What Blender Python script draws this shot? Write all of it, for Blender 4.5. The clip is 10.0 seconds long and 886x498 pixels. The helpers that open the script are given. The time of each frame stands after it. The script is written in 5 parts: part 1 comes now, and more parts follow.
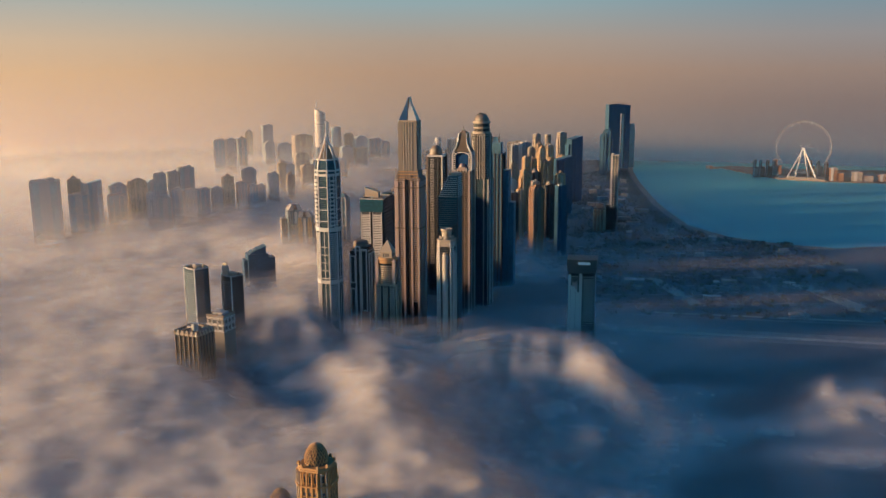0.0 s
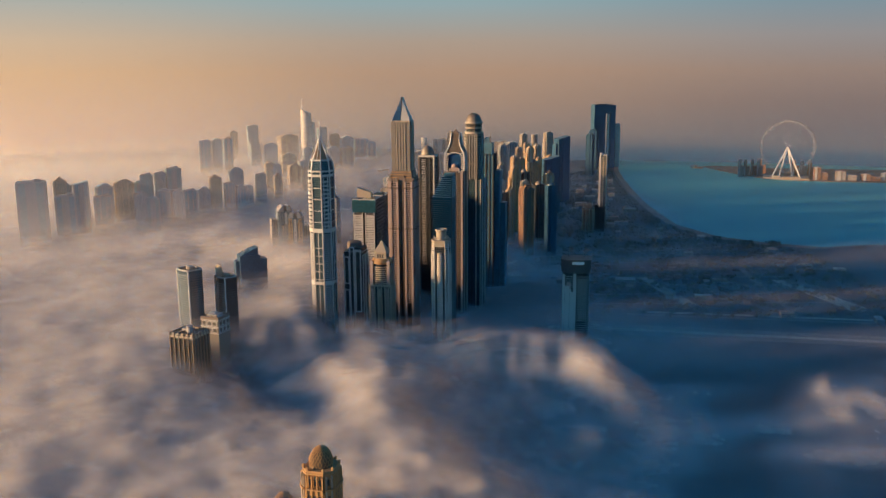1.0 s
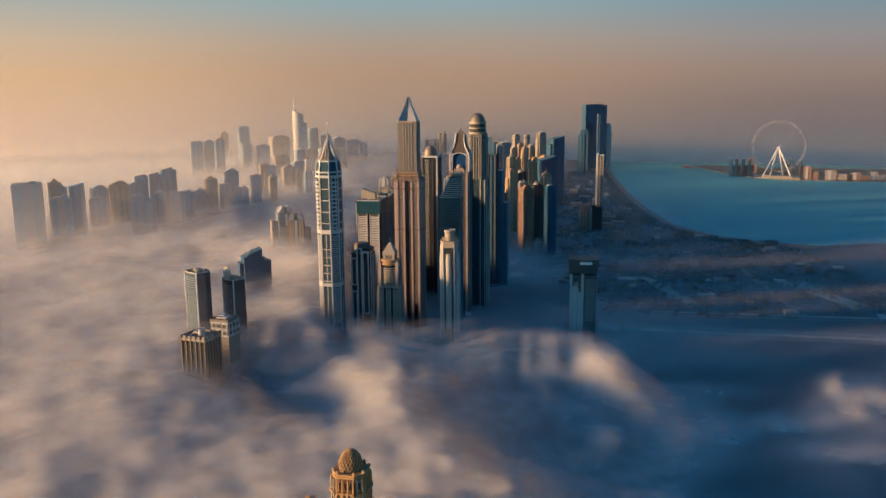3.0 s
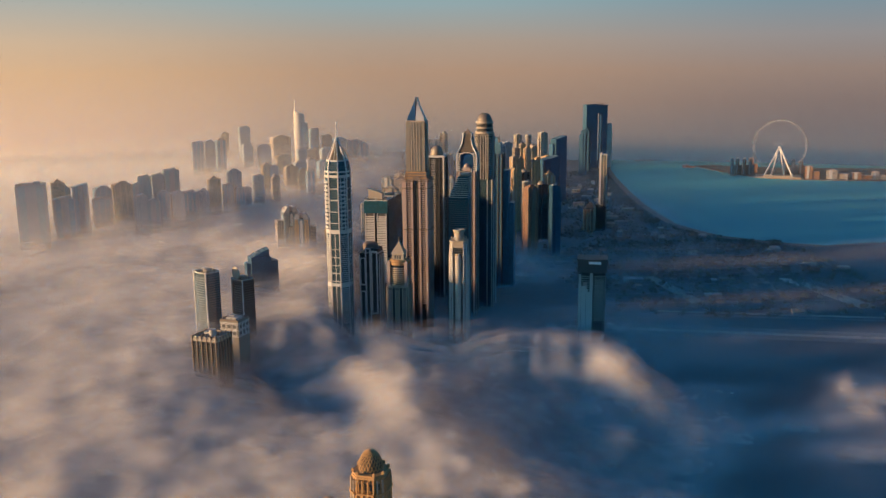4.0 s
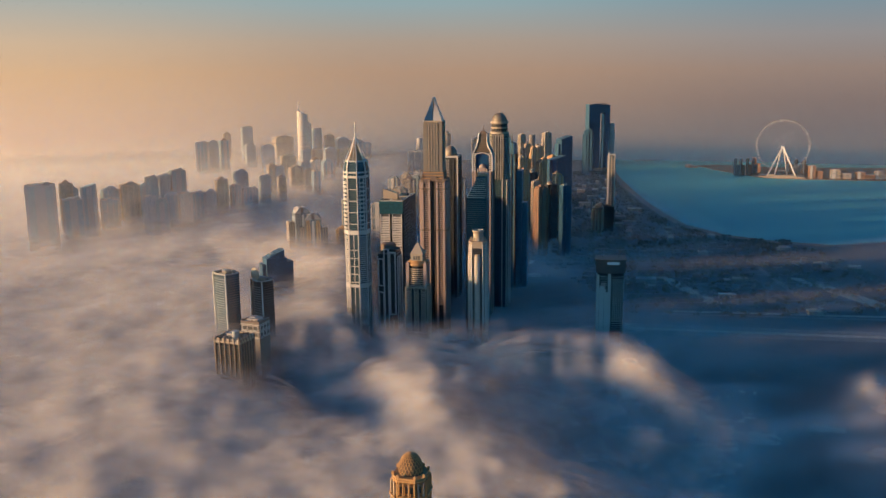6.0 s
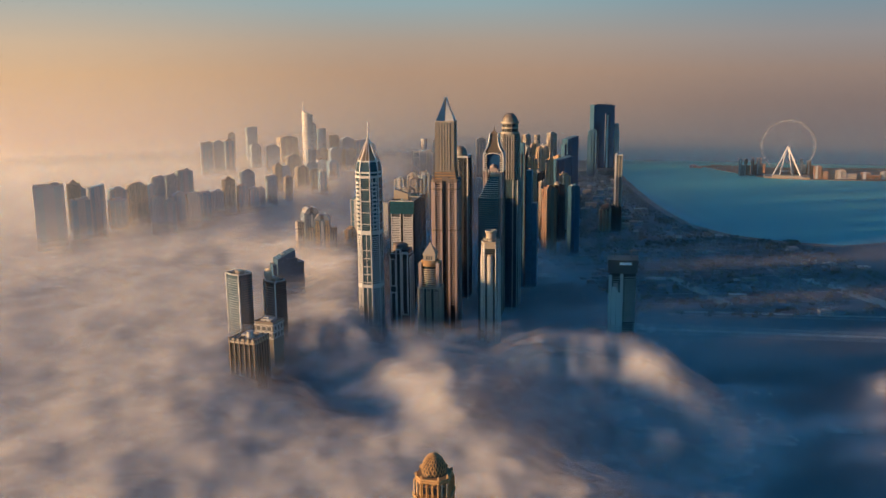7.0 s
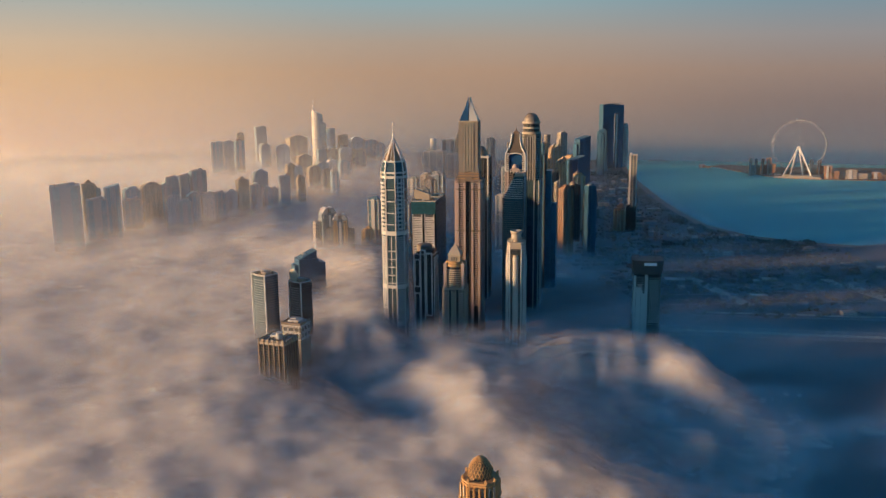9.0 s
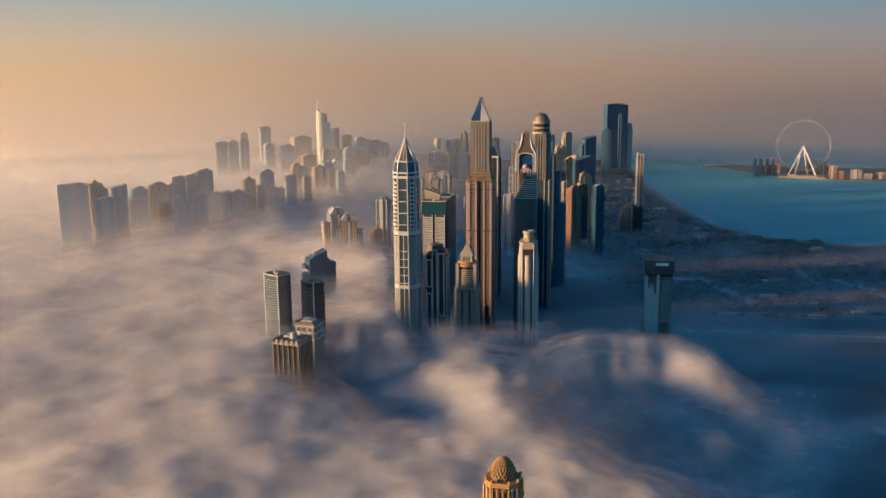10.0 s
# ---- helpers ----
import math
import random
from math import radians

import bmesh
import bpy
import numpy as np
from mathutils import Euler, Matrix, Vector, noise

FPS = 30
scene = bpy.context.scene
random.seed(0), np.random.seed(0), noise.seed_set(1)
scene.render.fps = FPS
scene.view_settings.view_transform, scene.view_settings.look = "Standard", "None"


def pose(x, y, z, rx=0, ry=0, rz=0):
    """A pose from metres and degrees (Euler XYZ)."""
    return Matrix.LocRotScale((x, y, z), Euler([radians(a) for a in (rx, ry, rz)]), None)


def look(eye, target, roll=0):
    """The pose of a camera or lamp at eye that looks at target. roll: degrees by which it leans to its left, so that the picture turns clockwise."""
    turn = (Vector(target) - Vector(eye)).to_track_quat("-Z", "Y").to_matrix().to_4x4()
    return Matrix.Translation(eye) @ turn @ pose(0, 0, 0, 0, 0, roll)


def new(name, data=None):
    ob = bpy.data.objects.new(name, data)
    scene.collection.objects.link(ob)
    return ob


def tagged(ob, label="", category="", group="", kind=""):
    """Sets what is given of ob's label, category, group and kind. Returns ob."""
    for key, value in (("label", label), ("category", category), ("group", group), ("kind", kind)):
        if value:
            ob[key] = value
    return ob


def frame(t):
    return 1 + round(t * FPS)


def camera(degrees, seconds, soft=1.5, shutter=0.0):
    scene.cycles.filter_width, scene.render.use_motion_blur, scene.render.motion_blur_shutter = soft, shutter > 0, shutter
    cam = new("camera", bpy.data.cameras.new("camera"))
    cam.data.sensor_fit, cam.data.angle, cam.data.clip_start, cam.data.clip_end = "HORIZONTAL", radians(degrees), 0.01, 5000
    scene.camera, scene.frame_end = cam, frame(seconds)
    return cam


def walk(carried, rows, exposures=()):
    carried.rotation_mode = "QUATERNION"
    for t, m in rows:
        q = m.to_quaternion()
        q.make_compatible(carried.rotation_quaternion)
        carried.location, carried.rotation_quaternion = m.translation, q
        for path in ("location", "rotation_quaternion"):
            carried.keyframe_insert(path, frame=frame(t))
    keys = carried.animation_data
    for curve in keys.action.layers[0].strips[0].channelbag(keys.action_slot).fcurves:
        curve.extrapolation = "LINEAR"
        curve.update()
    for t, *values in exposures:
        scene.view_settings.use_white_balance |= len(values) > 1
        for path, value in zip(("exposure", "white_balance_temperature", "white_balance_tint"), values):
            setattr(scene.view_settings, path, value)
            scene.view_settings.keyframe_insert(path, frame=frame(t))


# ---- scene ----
cam = camera(53.1, 10.0)
METRES, EYE, TILT, LEAN, TURN = 206.0, 476.0, 0.0, 0.0, 0.0
ROWS = [
    (0.0, 0.0, 0.0, 0.0, -0.06, -11.35, 0.32),
    (0.5, -0.0504, 0.0082, -0.0016, -0.65, -11.33, 0.32),
    (1.0, -0.0984, 0.0173, -0.0009, -1.22, -11.34, 0.34),
    (1.5, -0.1495, 0.0265, -0.0022, -1.81, -11.33, 0.36),
    (2.0, -0.1952, 0.0347, -0.0018, -2.19, -11.33, 0.37),
    (2.5, -0.2468, 0.0426, -0.0018, -2.26, -11.32, 0.4),
    (4.0, -0.3988, 0.0713, -0.009, -2.53, -11.3, 0.46),
    (4.5, -0.4464, 0.0806, -0.0066, -2.71, -11.32, 0.47),
    (5.0, -0.4943, 0.0909, -0.0069, -2.86, -11.32, 0.48),
    (5.5, -0.5439, 0.0993, -0.0059, -2.9, -11.32, 0.49),
    (7.0, -0.6924, 0.1241, -0.0096, -2.87, -11.28, 0.49),
    (7.5, -0.739, 0.1342, -0.0068, -2.87, -11.3, 0.49),
    (8.0, -0.7877, 0.1451, -0.0065, -2.85, -11.3, 0.48),
    (8.5, -0.8348, 0.1542, -0.0062, -2.84, -11.31, 0.48),
    (9.0, -0.8856, 0.1659, -0.006, -2.82, -11.31, 0.48),
    (9.5, -0.9328, 0.1712, -0.0048, -2.82, -11.31, 0.48),
    (10.0, -0.9818, 0.1808, -0.0067, -2.82, -11.31, 0.48),
]
walk(cam, [(t, pose(0, 0, EYE, TILT, LEAN, TURN) @ pose(METRES * x, METRES * y, METRES * z, 90 + pitch, roll, yaw)) for t, x, y, z, yaw, pitch, roll in ROWS])

# ---- light ----
SUN_EL, SUN_AZ = 5.5, 99.0   # degrees; azimuth to the left of straight ahead
to_sun = Vector((-math.sin(radians(SUN_AZ)) * math.cos(radians(SUN_EL)), math.cos(radians(SUN_AZ)) * math.cos(radians(SUN_EL)), math.sin(radians(SUN_EL))))
sun = new("sun", bpy.data.lights.new("sun", "SUN"))
sun.data.energy, sun.data.angle, sun.data.color = 4.6, radians(3.0), (1.0, 0.595, 0.30)
sun.matrix_world = look((-900, 900, 900), Vector((-900, 900, 900)) - to_sun * 100)
world = bpy.data.worlds.new("world")
scene.world = world
world.use_nodes = True
wn = world.node_tree
sky = wn.nodes.new("ShaderNodeTexSky")
sky.sky_type, sky.sun_disc = "NISHITA", False
sky.sun_elevation, sky.sun_rotation = radians(SUN_EL), radians(-SUN_AZ)
sky.dust_density, sky.ozone_density = 0.6, 3.0
wn.nodes["Background"].inputs[1].default_value = 0.078
tint = wn.nodes.new("ShaderNodeMix")   # cool morning cast of the open sky
tint.data_type, tint.blend_type = "RGBA", "MULTIPLY"
tint.inputs[0].default_value, tint.inputs[7].default_value = 1.0, (0.35, 1.035, 1.35, 1)
wn.links.new(sky.outputs[0], tint.inputs[6])
wn.links.new(tint.outputs[2], wn.nodes["Background"].inputs[0])
scene.view_settings.exposure = 1.15
scene.cycles.transparent_max_bounces = 96


# ---- materials ----
def material(name):
    m = bpy.data.materials.new(name)
    m.use_nodes = True
    return m, m.node_tree, m.node_tree.nodes["Principled BSDF"]


def node(tree, kind, *links, **values):
    n = tree.nodes.new("ShaderNode" + kind)
    for k, v in values.items():
        setattr(n, k, v)
    for i, v in enumerate(links):
        if v is None:
            continue
        if isinstance(v, bpy.types.NodeSocket):
            tree.links.new(v, n.inputs[i])
        else:
            n.inputs[i].default_value = v
    return n


def calc(tree, op, a, b=0.5, c=0.0):
    return node(tree, "Math", a, b, c, operation=op).outputs[0]


def mixed(tree, fac, a, b):
    n = tree.nodes.new("ShaderNodeMix")
    n.data_type = "RGBA"
    for i, v in ((0, fac), (6, a), (7, b)):
        if isinstance(v, bpy.types.NodeSocket):
            tree.links.new(v, n.inputs[i])
        else:
            n.inputs[i].default_value = v
    return n.outputs[2]


def tone(c, k=1.0):
    return (c[0] * k, c[1] * k, c[2] * k, 1)


def noise_at(tree, vector, scale, detail=4):
    n = node(tree, "TexNoise")
    n.inputs["Scale"].default_value, n.inputs["Detail"].default_value = scale, detail
    tree.links.new(vector, n.inputs["Vector"])
    return n.outputs["Fac"]


def plain(name, colour, rough=0.7, metal=0.0, grain=0.25, size=0.6):
    """Painted concrete, stone or metal with stains, streaks and a fine grain."""
    m, t, b = material(name)
    at = node(t, "TexCoord").outputs["Object"]
    stains = noise_at(t, node(t, "Mapping", at, (0, 0, 0), (0, 0, 0), (1, 1, 0.25)).outputs[0], 0.06)
    fine = noise_at(t, at, size)
    k = calc(t, "MULTIPLY_ADD", stains, grain * 1.6, calc(t, "MULTIPLY", fine, grain))
    t.links.new(mixed(t, k, tone(colour, 1.12), tone(colour, 0.62)), b.inputs["Base Color"])
    b.inputs["Roughness"].default_value, b.inputs["Metallic"].default_value = rough, metal
    t.links.new(node(t, "Bump", 0.25, 0.3, 1.0, fine).outputs[0], b.inputs["Normal"])
    return m


def glazing(name, colour, line, floor=3.6, bay=3.2, thick=0.22, rough=0.16, metal=0.35):
    """Curtain wall: dark panes that differ a little, lighter floor edges and mullions."""
    m, t, b = material(name)
    at = node(t, "TexCoord").outputs["Object"]
    x, y, z = node(t, "SeparateXYZ", at).outputs[:3]
    fz, fx = calc(t, "MULTIPLY", z, 1 / floor), calc(t, "MULTIPLY", calc(t, "ADD", x, y), 1 / bay)
    edge = calc(t, "LESS_THAN", calc(t, "FRACT", fz), thick)
    mull = calc(t, "LESS_THAN", calc(t, "FRACT", fx), 0.14)
    cell = node(t, "CombineXYZ", calc(t, "FLOOR", fx), calc(t, "FLOOR", fz), 0.0).outputs[0]
    pane = node(t, "TexWhiteNoise", cell).outputs["Value"]
    big = noise_at(t, at, 0.05)
    shade = calc(t, "MULTIPLY_ADD", pane, 0.5, calc(t, "MULTIPLY", big, 0.5))
    glass = mixed(t, shade, tone(colour, 0.6), tone(colour, 1.5))
    lines = calc(t, "MAXIMUM", edge, calc(t, "MULTIPLY", mull, 0.6))
    t.links.new(mixed(t, lines, glass, tone(line)), b.inputs["Base Color"])
    t.links.new(calc(t, "MULTIPLY_ADD", lines, 0.45, rough), b.inputs["Roughness"])
    t.links.new(calc(t, "MULTIPLY", calc(t, "SUBTRACT", 1.0, lines), metal), b.inputs["Metallic"])
    b.inputs["Specular IOR Level"].default_value = 0.25
    t.links.new(node(t, "Bump", 0.15, 0.3, 1.0, lines).outputs[0], b.inputs["Normal"])
    return m


def facade(name, colour, glass, floor=3.5, bay=4.0, open_z=0.55, open_x=0.6):
    """Rendered wall with a grid of windows, for towers far away."""
    m, t, b = material(name)
    at = node(t, "TexCoord").outputs["Object"]
    x, y, z = node(t, "SeparateXYZ", at).outputs[:3]
    fz, fx = calc(t, "MULTIPLY", z, 1 / floor), calc(t, "MULTIPLY", calc(t, "ADD", x, calc(t, "MULTIPLY", y, 1.07)), 1 / bay)
    win = calc(t, "MULTIPLY", calc(t, "LESS_THAN", calc(t, "FRACT", fz), open_z), calc(t, "LESS_THAN", calc(t, "FRACT", fx), open_x))
    cell = node(t, "CombineXYZ", calc(t, "FLOOR", fx), calc(t, "FLOOR", fz), 0.0).outputs[0]
    pane = node(t, "TexWhiteNoise", cell).outputs["Value"]
    stains = noise_at(t, node(t, "Mapping", at, (0, 0, 0), (0, 0, 0), (1, 1, 0.2)).outputs[0], 0.05)
    wall = mixed(t, stains, tone(colour, 1.2), tone(colour, 0.7))
    t.links.new(mixed(t, win, wall, mixed(t, pane, tone(glass, 0.6), tone(glass, 1.6))), b.inputs["Base Color"])
    t.links.new(calc(t, "MULTIPLY_ADD", win, -0.55, 0.8), b.inputs["Roughness"])
    t.links.new(node(t, "Bump", 0.6, 0.5, 1.0, calc(t, "SUBTRACT", 1.0, win)).outputs[0], b.inputs["Normal"])
    return m


CREAM = plain("cream_stone", (0.34, 0.295, 0.235))
WHITE = plain("white_render", (0.48, 0.475, 0.455))
GREY = plain("grey_concrete", (0.36, 0.36, 0.35))
TAN = plain("tan_stone", (0.18, 0.165, 0.145))
PINK = plain("pink_stone", (0.33, 0.265, 0.25))
BROWN = plain("brown_stone", (0.155, 0.122, 0.102))
GOLD = plain("sand_stone", (0.40, 0.235, 0.10), grain=0.35)
DARK = plain("dark_cladding", (0.06, 0.065, 0.07), rough=0.5)
STEEL = plain("white_steel", (0.56, 0.555, 0.54), rough=0.5)
BRONZE = plain("dark_bronze", (0.11, 0.09, 0.07), rough=0.5, metal=0.2)
METAL = plain("weathered_metal", (0.22, 0.19, 0.155), rough=0.55, metal=0.25)
ROOFING = plain("roof_gravel", (0.25, 0.23, 0.21))
GLASS_BLUE = glazing("blue_curtain_wall", (0.022, 0.055, 0.08), (0.07, 0.10, 0.12), metal=0.12)
# FAR_ glass: distance haze is put into a lighter, bluer base colour
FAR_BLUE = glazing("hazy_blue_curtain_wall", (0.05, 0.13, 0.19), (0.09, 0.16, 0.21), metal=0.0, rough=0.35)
GATE_BLUE = glazing("deep_blue_curtain_wall", (0.026, 0.085, 0.15), (0.04, 0.09, 0.14), metal=0.0, rough=0.35)
# LAKE_ glass: paler copies with blue sky light put into the colour
LAKE_BLUE = glazing("sky_tinted_blue_curtain_wall", (0.09, 0.23, 0.33), (0.14, 0.26, 0.34), metal=0.0, rough=0.35)
LAKE_TEAL = glazing("sky_tinted_teal_curtain_wall", (0.16, 0.29, 0.35), (0.22, 0.32, 0.36), metal=0.0, rough=0.35)
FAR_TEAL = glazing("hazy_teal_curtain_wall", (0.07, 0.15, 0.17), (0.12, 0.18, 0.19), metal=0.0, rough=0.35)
GLASS_DARK = glazing("dark_curtain_wall", (0.022, 0.03, 0.038), (0.075, 0.078, 0.08), metal=0.15)
GLASS_TEAL = glazing("teal_curtain_wall", (0.012, 0.06, 0.09), (0.02, 0.07, 0.09), thick=0.12, rough=0.3, metal=0.0)
CROWN_BLUE = glazing("deep_blue_crown_glass", (0.006, 0.045, 0.13), (0.008, 0.045, 0.10), thick=0.08, rough=0.45, metal=0.0)
GLASS_GREY = glazing("grey_curtain_wall", (0.12, 0.15, 0.165), (0.26, 0.27, 0.27), thick=0.35, metal=0.1)
FAR_SAND = facade("sand_facade", (0.36, 0.31, 0.26), (0.05, 0.06, 0.08))
FAR_GREY = facade("grey_facade", (0.20, 0.24, 0.27), (0.04, 0.08, 0.11))
# bluer copy of the grey facade, sky light put into its colour
LAKE_GREY = facade("sky_tinted_grey_facade", (0.33, 0.40, 0.45), (0.07, 0.15, 0.21))
FAR_RUST = facade("rust_brown_facade", (0.33, 0.175, 0.10), (0.04, 0.04, 0.05))
# bluish grey: cool shade is put into the trim and louvre colour
COOL = plain("sky_tinted_grey_concrete", (0.25, 0.31, 0.35))
FAR_PALE = facade("pale_facade", (0.66, 0.60, 0.53), (0.16, 0.17, 0.18))
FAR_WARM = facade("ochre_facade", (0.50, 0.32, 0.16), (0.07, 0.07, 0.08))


# ---- building kit ----
class Solid:
    """Collects the faces of one mesh."""

    def __init__(self):
        self.v, self.f = [], []

    def ring_stack(self, rings, caps=True):
        n, base = len(rings[0]), len(self.v)
        for r in rings:
            self.v += r
        for k in range(len(rings) - 1):
            a, b = base + k * n, base + (k + 1) * n
            self.f += [(a + i, a + (i + 1) % n, b + (i + 1) % n, b + i) for i in range(n)]
        if caps:
            self.f += [tuple(base + i for i in reversed(range(n))), tuple(base + (len(rings) - 1) * n + i for i in range(n))]
        return self

    def prism(self, poly, z0, z1, top=1.0, cx=0.0, cy=0.0):
        return self.ring_stack([[(x, y, z0) for x, y in poly], [(cx + (x - cx) * top, cy + (y - cy) * top, z1) for x, y in poly]])

    def box(self, x, y, z0, sx, sy, h, rz=0.0, top=1.0):
        return self.prism(turned(rect(sx, sy), rz, x, y), z0, z0 + h, top, x, y)

    def lathe(self, profile, n=24, x=0.0, y=0.0, sy=1.0, start=0.0):
        return self.ring_stack([[(x + r * math.cos(start + math.tau * i / n), y + sy * r * math.sin(start + math.tau * i / n), z) for i in range(n)] for r, z in profile])

    def beam(self, p, q, w, d=None):
        p, q = Vector(p), Vector(q)
        m = (q - p).to_track_quat("Z", "Y").to_matrix()
        a, b = m @ Vector((w / 2, 0, 0)), m @ Vector((0, (d or w) / 2, 0))
        return self.ring_stack([[tuple(e - a - b), tuple(e + a - b), tuple(e + a + b), tuple(e - a + b)] for e in (p, q)])

    def mesh(self, name, smooth=False):
        me = bpy.data.meshes.new(name)
        me.from_pydata(self.v, [], self.f)
        bm = bmesh.new()
        bm.from_mesh(me)
        bmesh.ops.recalc_face_normals(bm, faces=bm.faces)
        bm.to_mesh(me)
        bm.free()
        if smooth:
            me.shade_smooth()
            me.set_sharp_from_angle(angle=radians(40))
        return me


def rect(sx, sy):
    return [(-sx / 2, -sy / 2), (sx / 2, -sy / 2), (sx / 2, sy / 2), (-sx / 2, sy / 2)]


def chamfered(sx, sy, c):
    a, b = sx / 2, sy / 2
    return [(-a + c, -b), (a - c, -b), (a, -b + c), (a, b - c), (a - c, b), (-a + c, b), (-a, b - c), (-a, -b + c)]


def ellipse(sx, sy, n=28):
    return [(sx / 2 * math.cos(math.tau * i / n), sy / 2 * math.sin(math.tau * i / n)) for i in range(n)]


def turned(poly, rz, x=0.0, y=0.0):
    c, s = math.cos(radians(rz)), math.sin(radians(rz))
    return [(x + c * px - s * py, y + s * px + c * py) for px, py in poly]


def grown(poly, d):
    """The outline moved outwards by about d metres."""
    out = []
    for px, py in poly:
        r = math.hypot(px, py)
        out.append((px * (1 + d / r), py * (1 + d / r)))
    return out


def part(name, solid, mat, parent, label="", smooth=False, at=(0, 0, 0)):
    me = solid.mesh(name, smooth) if isinstance(solid, Solid) else solid
    if mat is not None and not me.materials:
        me.materials.append(mat)
    ob = new(name, me)
    ob.parent, ob.location = parent, at
    return tagged(ob, label) if label else ob


def thing(name, x, y, rz, label, category, group="", z=0.0):
    ob = new(name)
    ob.empty_display_size = 5
    ob.matrix_world = pose(x, y, z, 0, 0, rz)
    return tagged(ob, label, category, group)


def steps(a, b, d):
    return [a + d * i for i in range(int((b - a) / d))]


# ---- sky and haze far behind everything ----
def arc(radius, z0, z1, half, n, name, rows=1, cx=0.0, cy=0.0, turn=0.0):
    s = Solid()
    rings = []
    for k in range(rows + 1):
        z = z0 + (z1 - z0) * k / rows
        rings.append([(cx + radius * math.sin(radians(turn - half + 2 * half * i / n)), cy + radius * math.cos(radians(turn - half + 2 * half * i / n)), z) for i in range(n + 1)])
    for r in rings:
        s.v += r
    for k in range(rows):
        s.f += [(k * (n + 1) + i, k * (n + 1) + i + 1, (k + 1) * (n + 1) + i + 1, (k + 1) * (n + 1) + i) for i in range(n)]
    me = bpy.data.meshes.new(name)
    me.from_pydata(s.v, [], s.f)
    me.shade_smooth()
    return me


def sky_paint():
    m, t, b = material("hazy_dawn_sky")
    t.nodes.remove(b)
    x, y, z = node(t, "SeparateXYZ", node(t, "TexCoord").outputs["Object"]).outputs[:3]
    up = calc(t, "MULTIPLY", z, 1 / 900)

    def ramp(stops):
        r = node(t, "ValToRGB", up)
        e = r.color_ramp.elements
        while len(e) < len(stops):
            e.new(0.5)
        for el, (at, c) in zip(e, stops):
            el.position, el.color = at, tuple(((v / 255 + 0.055) / 1.055) ** 2.4 for v in c) + (1,)
        return r.outputs[0]

    left = ramp([(0.0, (214, 173, 147)), (0.22, (210, 169, 141)), (0.53, (221, 180, 139)), (0.70, (213, 186, 156)), (0.92, (178, 180, 172))])
    mid = ramp([(0.0, (66, 90, 110)), (0.06, (84, 98, 110)), (0.16, (148, 131, 122)), (0.35, (170, 142, 122)), (0.53, (180, 148, 124)), (0.70, (176, 158, 142)), (0.92, (150, 172, 176))])
    right = ramp([(0.0, (50, 84, 110)), (0.05, (62, 88, 108)), (0.11, (112, 108, 112)), (0.35, (132, 116, 112)), (0.53, (152, 132, 122)), (0.72, (150, 146, 146)), (0.92, (126, 150, 162))])
    across = calc(t, "MULTIPLY_ADD", x, 1 / 4600, 0.5)
    smooth = node(t, "MapRange", across, 0.0, 0.5, interpolation_type="SMOOTHSTEP").outputs[0]
    smooth2 = node(t, "MapRange", across, 0.5, 1.0, interpolation_type="SMOOTHSTEP").outputs[0]
    c = mixed(t, smooth2, mixed(t, smooth, left, mid), right)
    e = node(t, "Emission", c, 0.425)
    t.links.new(e.outputs[0], t.nodes["Material Output"].inputs[0])
    return m


backdrop = new("backdrop", arc(4850, -30, 1500, 34, 64, "backdrop"))
backdrop.data.materials.append(sky_paint())
tagged(backdrop, "hazy sunrise sky, peach low down and pale blue above", "sky", kind="structure")


# ---- ground, sea, fog ----
def lattice(x, y, seed):
    """Smooth gradient noise on arrays, about -1 to 1."""
    xi, yi = np.floor(x).astype(np.int64), np.floor(y).astype(np.int64)
    fx, fy = x - xi, y - yi

    def corner(i, j):
        h = ((xi + i) * 374761393 + (yi + j) * 668265263 + seed * 974634777) & 0x7FFFFFFF
        h = ((h ^ (h >> 13)) * 1274126177) & 0x7FFFFFFF
        a = (h ^ (h >> 16)) % 6283 / 1000.0
        return np.cos(a) * (fx - i) + np.sin(a) * (fy - j)

    u, w = fx * fx * fx * (fx * (fx * 6 - 15) + 10), fy * fy * fy * (fy * (fy * 6 - 15) + 10)
    low = corner(0, 0) * (1 - u) + corner(1, 0) * u
    high = corner(0, 1) * (1 - u) + corner(1, 1) * u
    return (low * (1 - w) + high * w) * 1.5


def soft(a, b, v):
    k = np.clip((v - a) / (b - a), 0, 1)
    return k * k * (3 - 2 * k)


def billow(x, y, seed):
    """Rounded tops between creased valleys, about -0.5 to 1, in two sizes."""
    return 1.9 * np.abs(lattice(x, y, seed)) + 0.8 * np.abs(lattice(2.3 * x + 0.4 * y, 2.3 * y, seed + 31)) - 0.75


def near_line(x, y, line):
    """Distance from a line of points in the plan."""
    best = np.full(x.shape, 1e9)
    for (ax, ay), (bx, by) in zip(line, line[1:]):
        k = np.clip(((x - ax) * (bx - ax) + (y - ay) * (by - ay)) / ((bx - ax) ** 2 + (by - ay) ** 2), 0, 1)
        best = np.minimum(best, np.hypot(x - ax - k * (bx - ax), y - ay - k * (by - ay)))
    return best


CREST = [(-30, 1265), (26, 1295), (159, 1300), (235, 1290), (285, 1210), (325, 1085)]
HOLLOW = [(-325, 1295), (-285, 1262), (-238, 1190), (-190, 1120)]
GULLY = [(-20, 1165), (60, 1105), (140, 1000), (260, 860), (360, 700)]


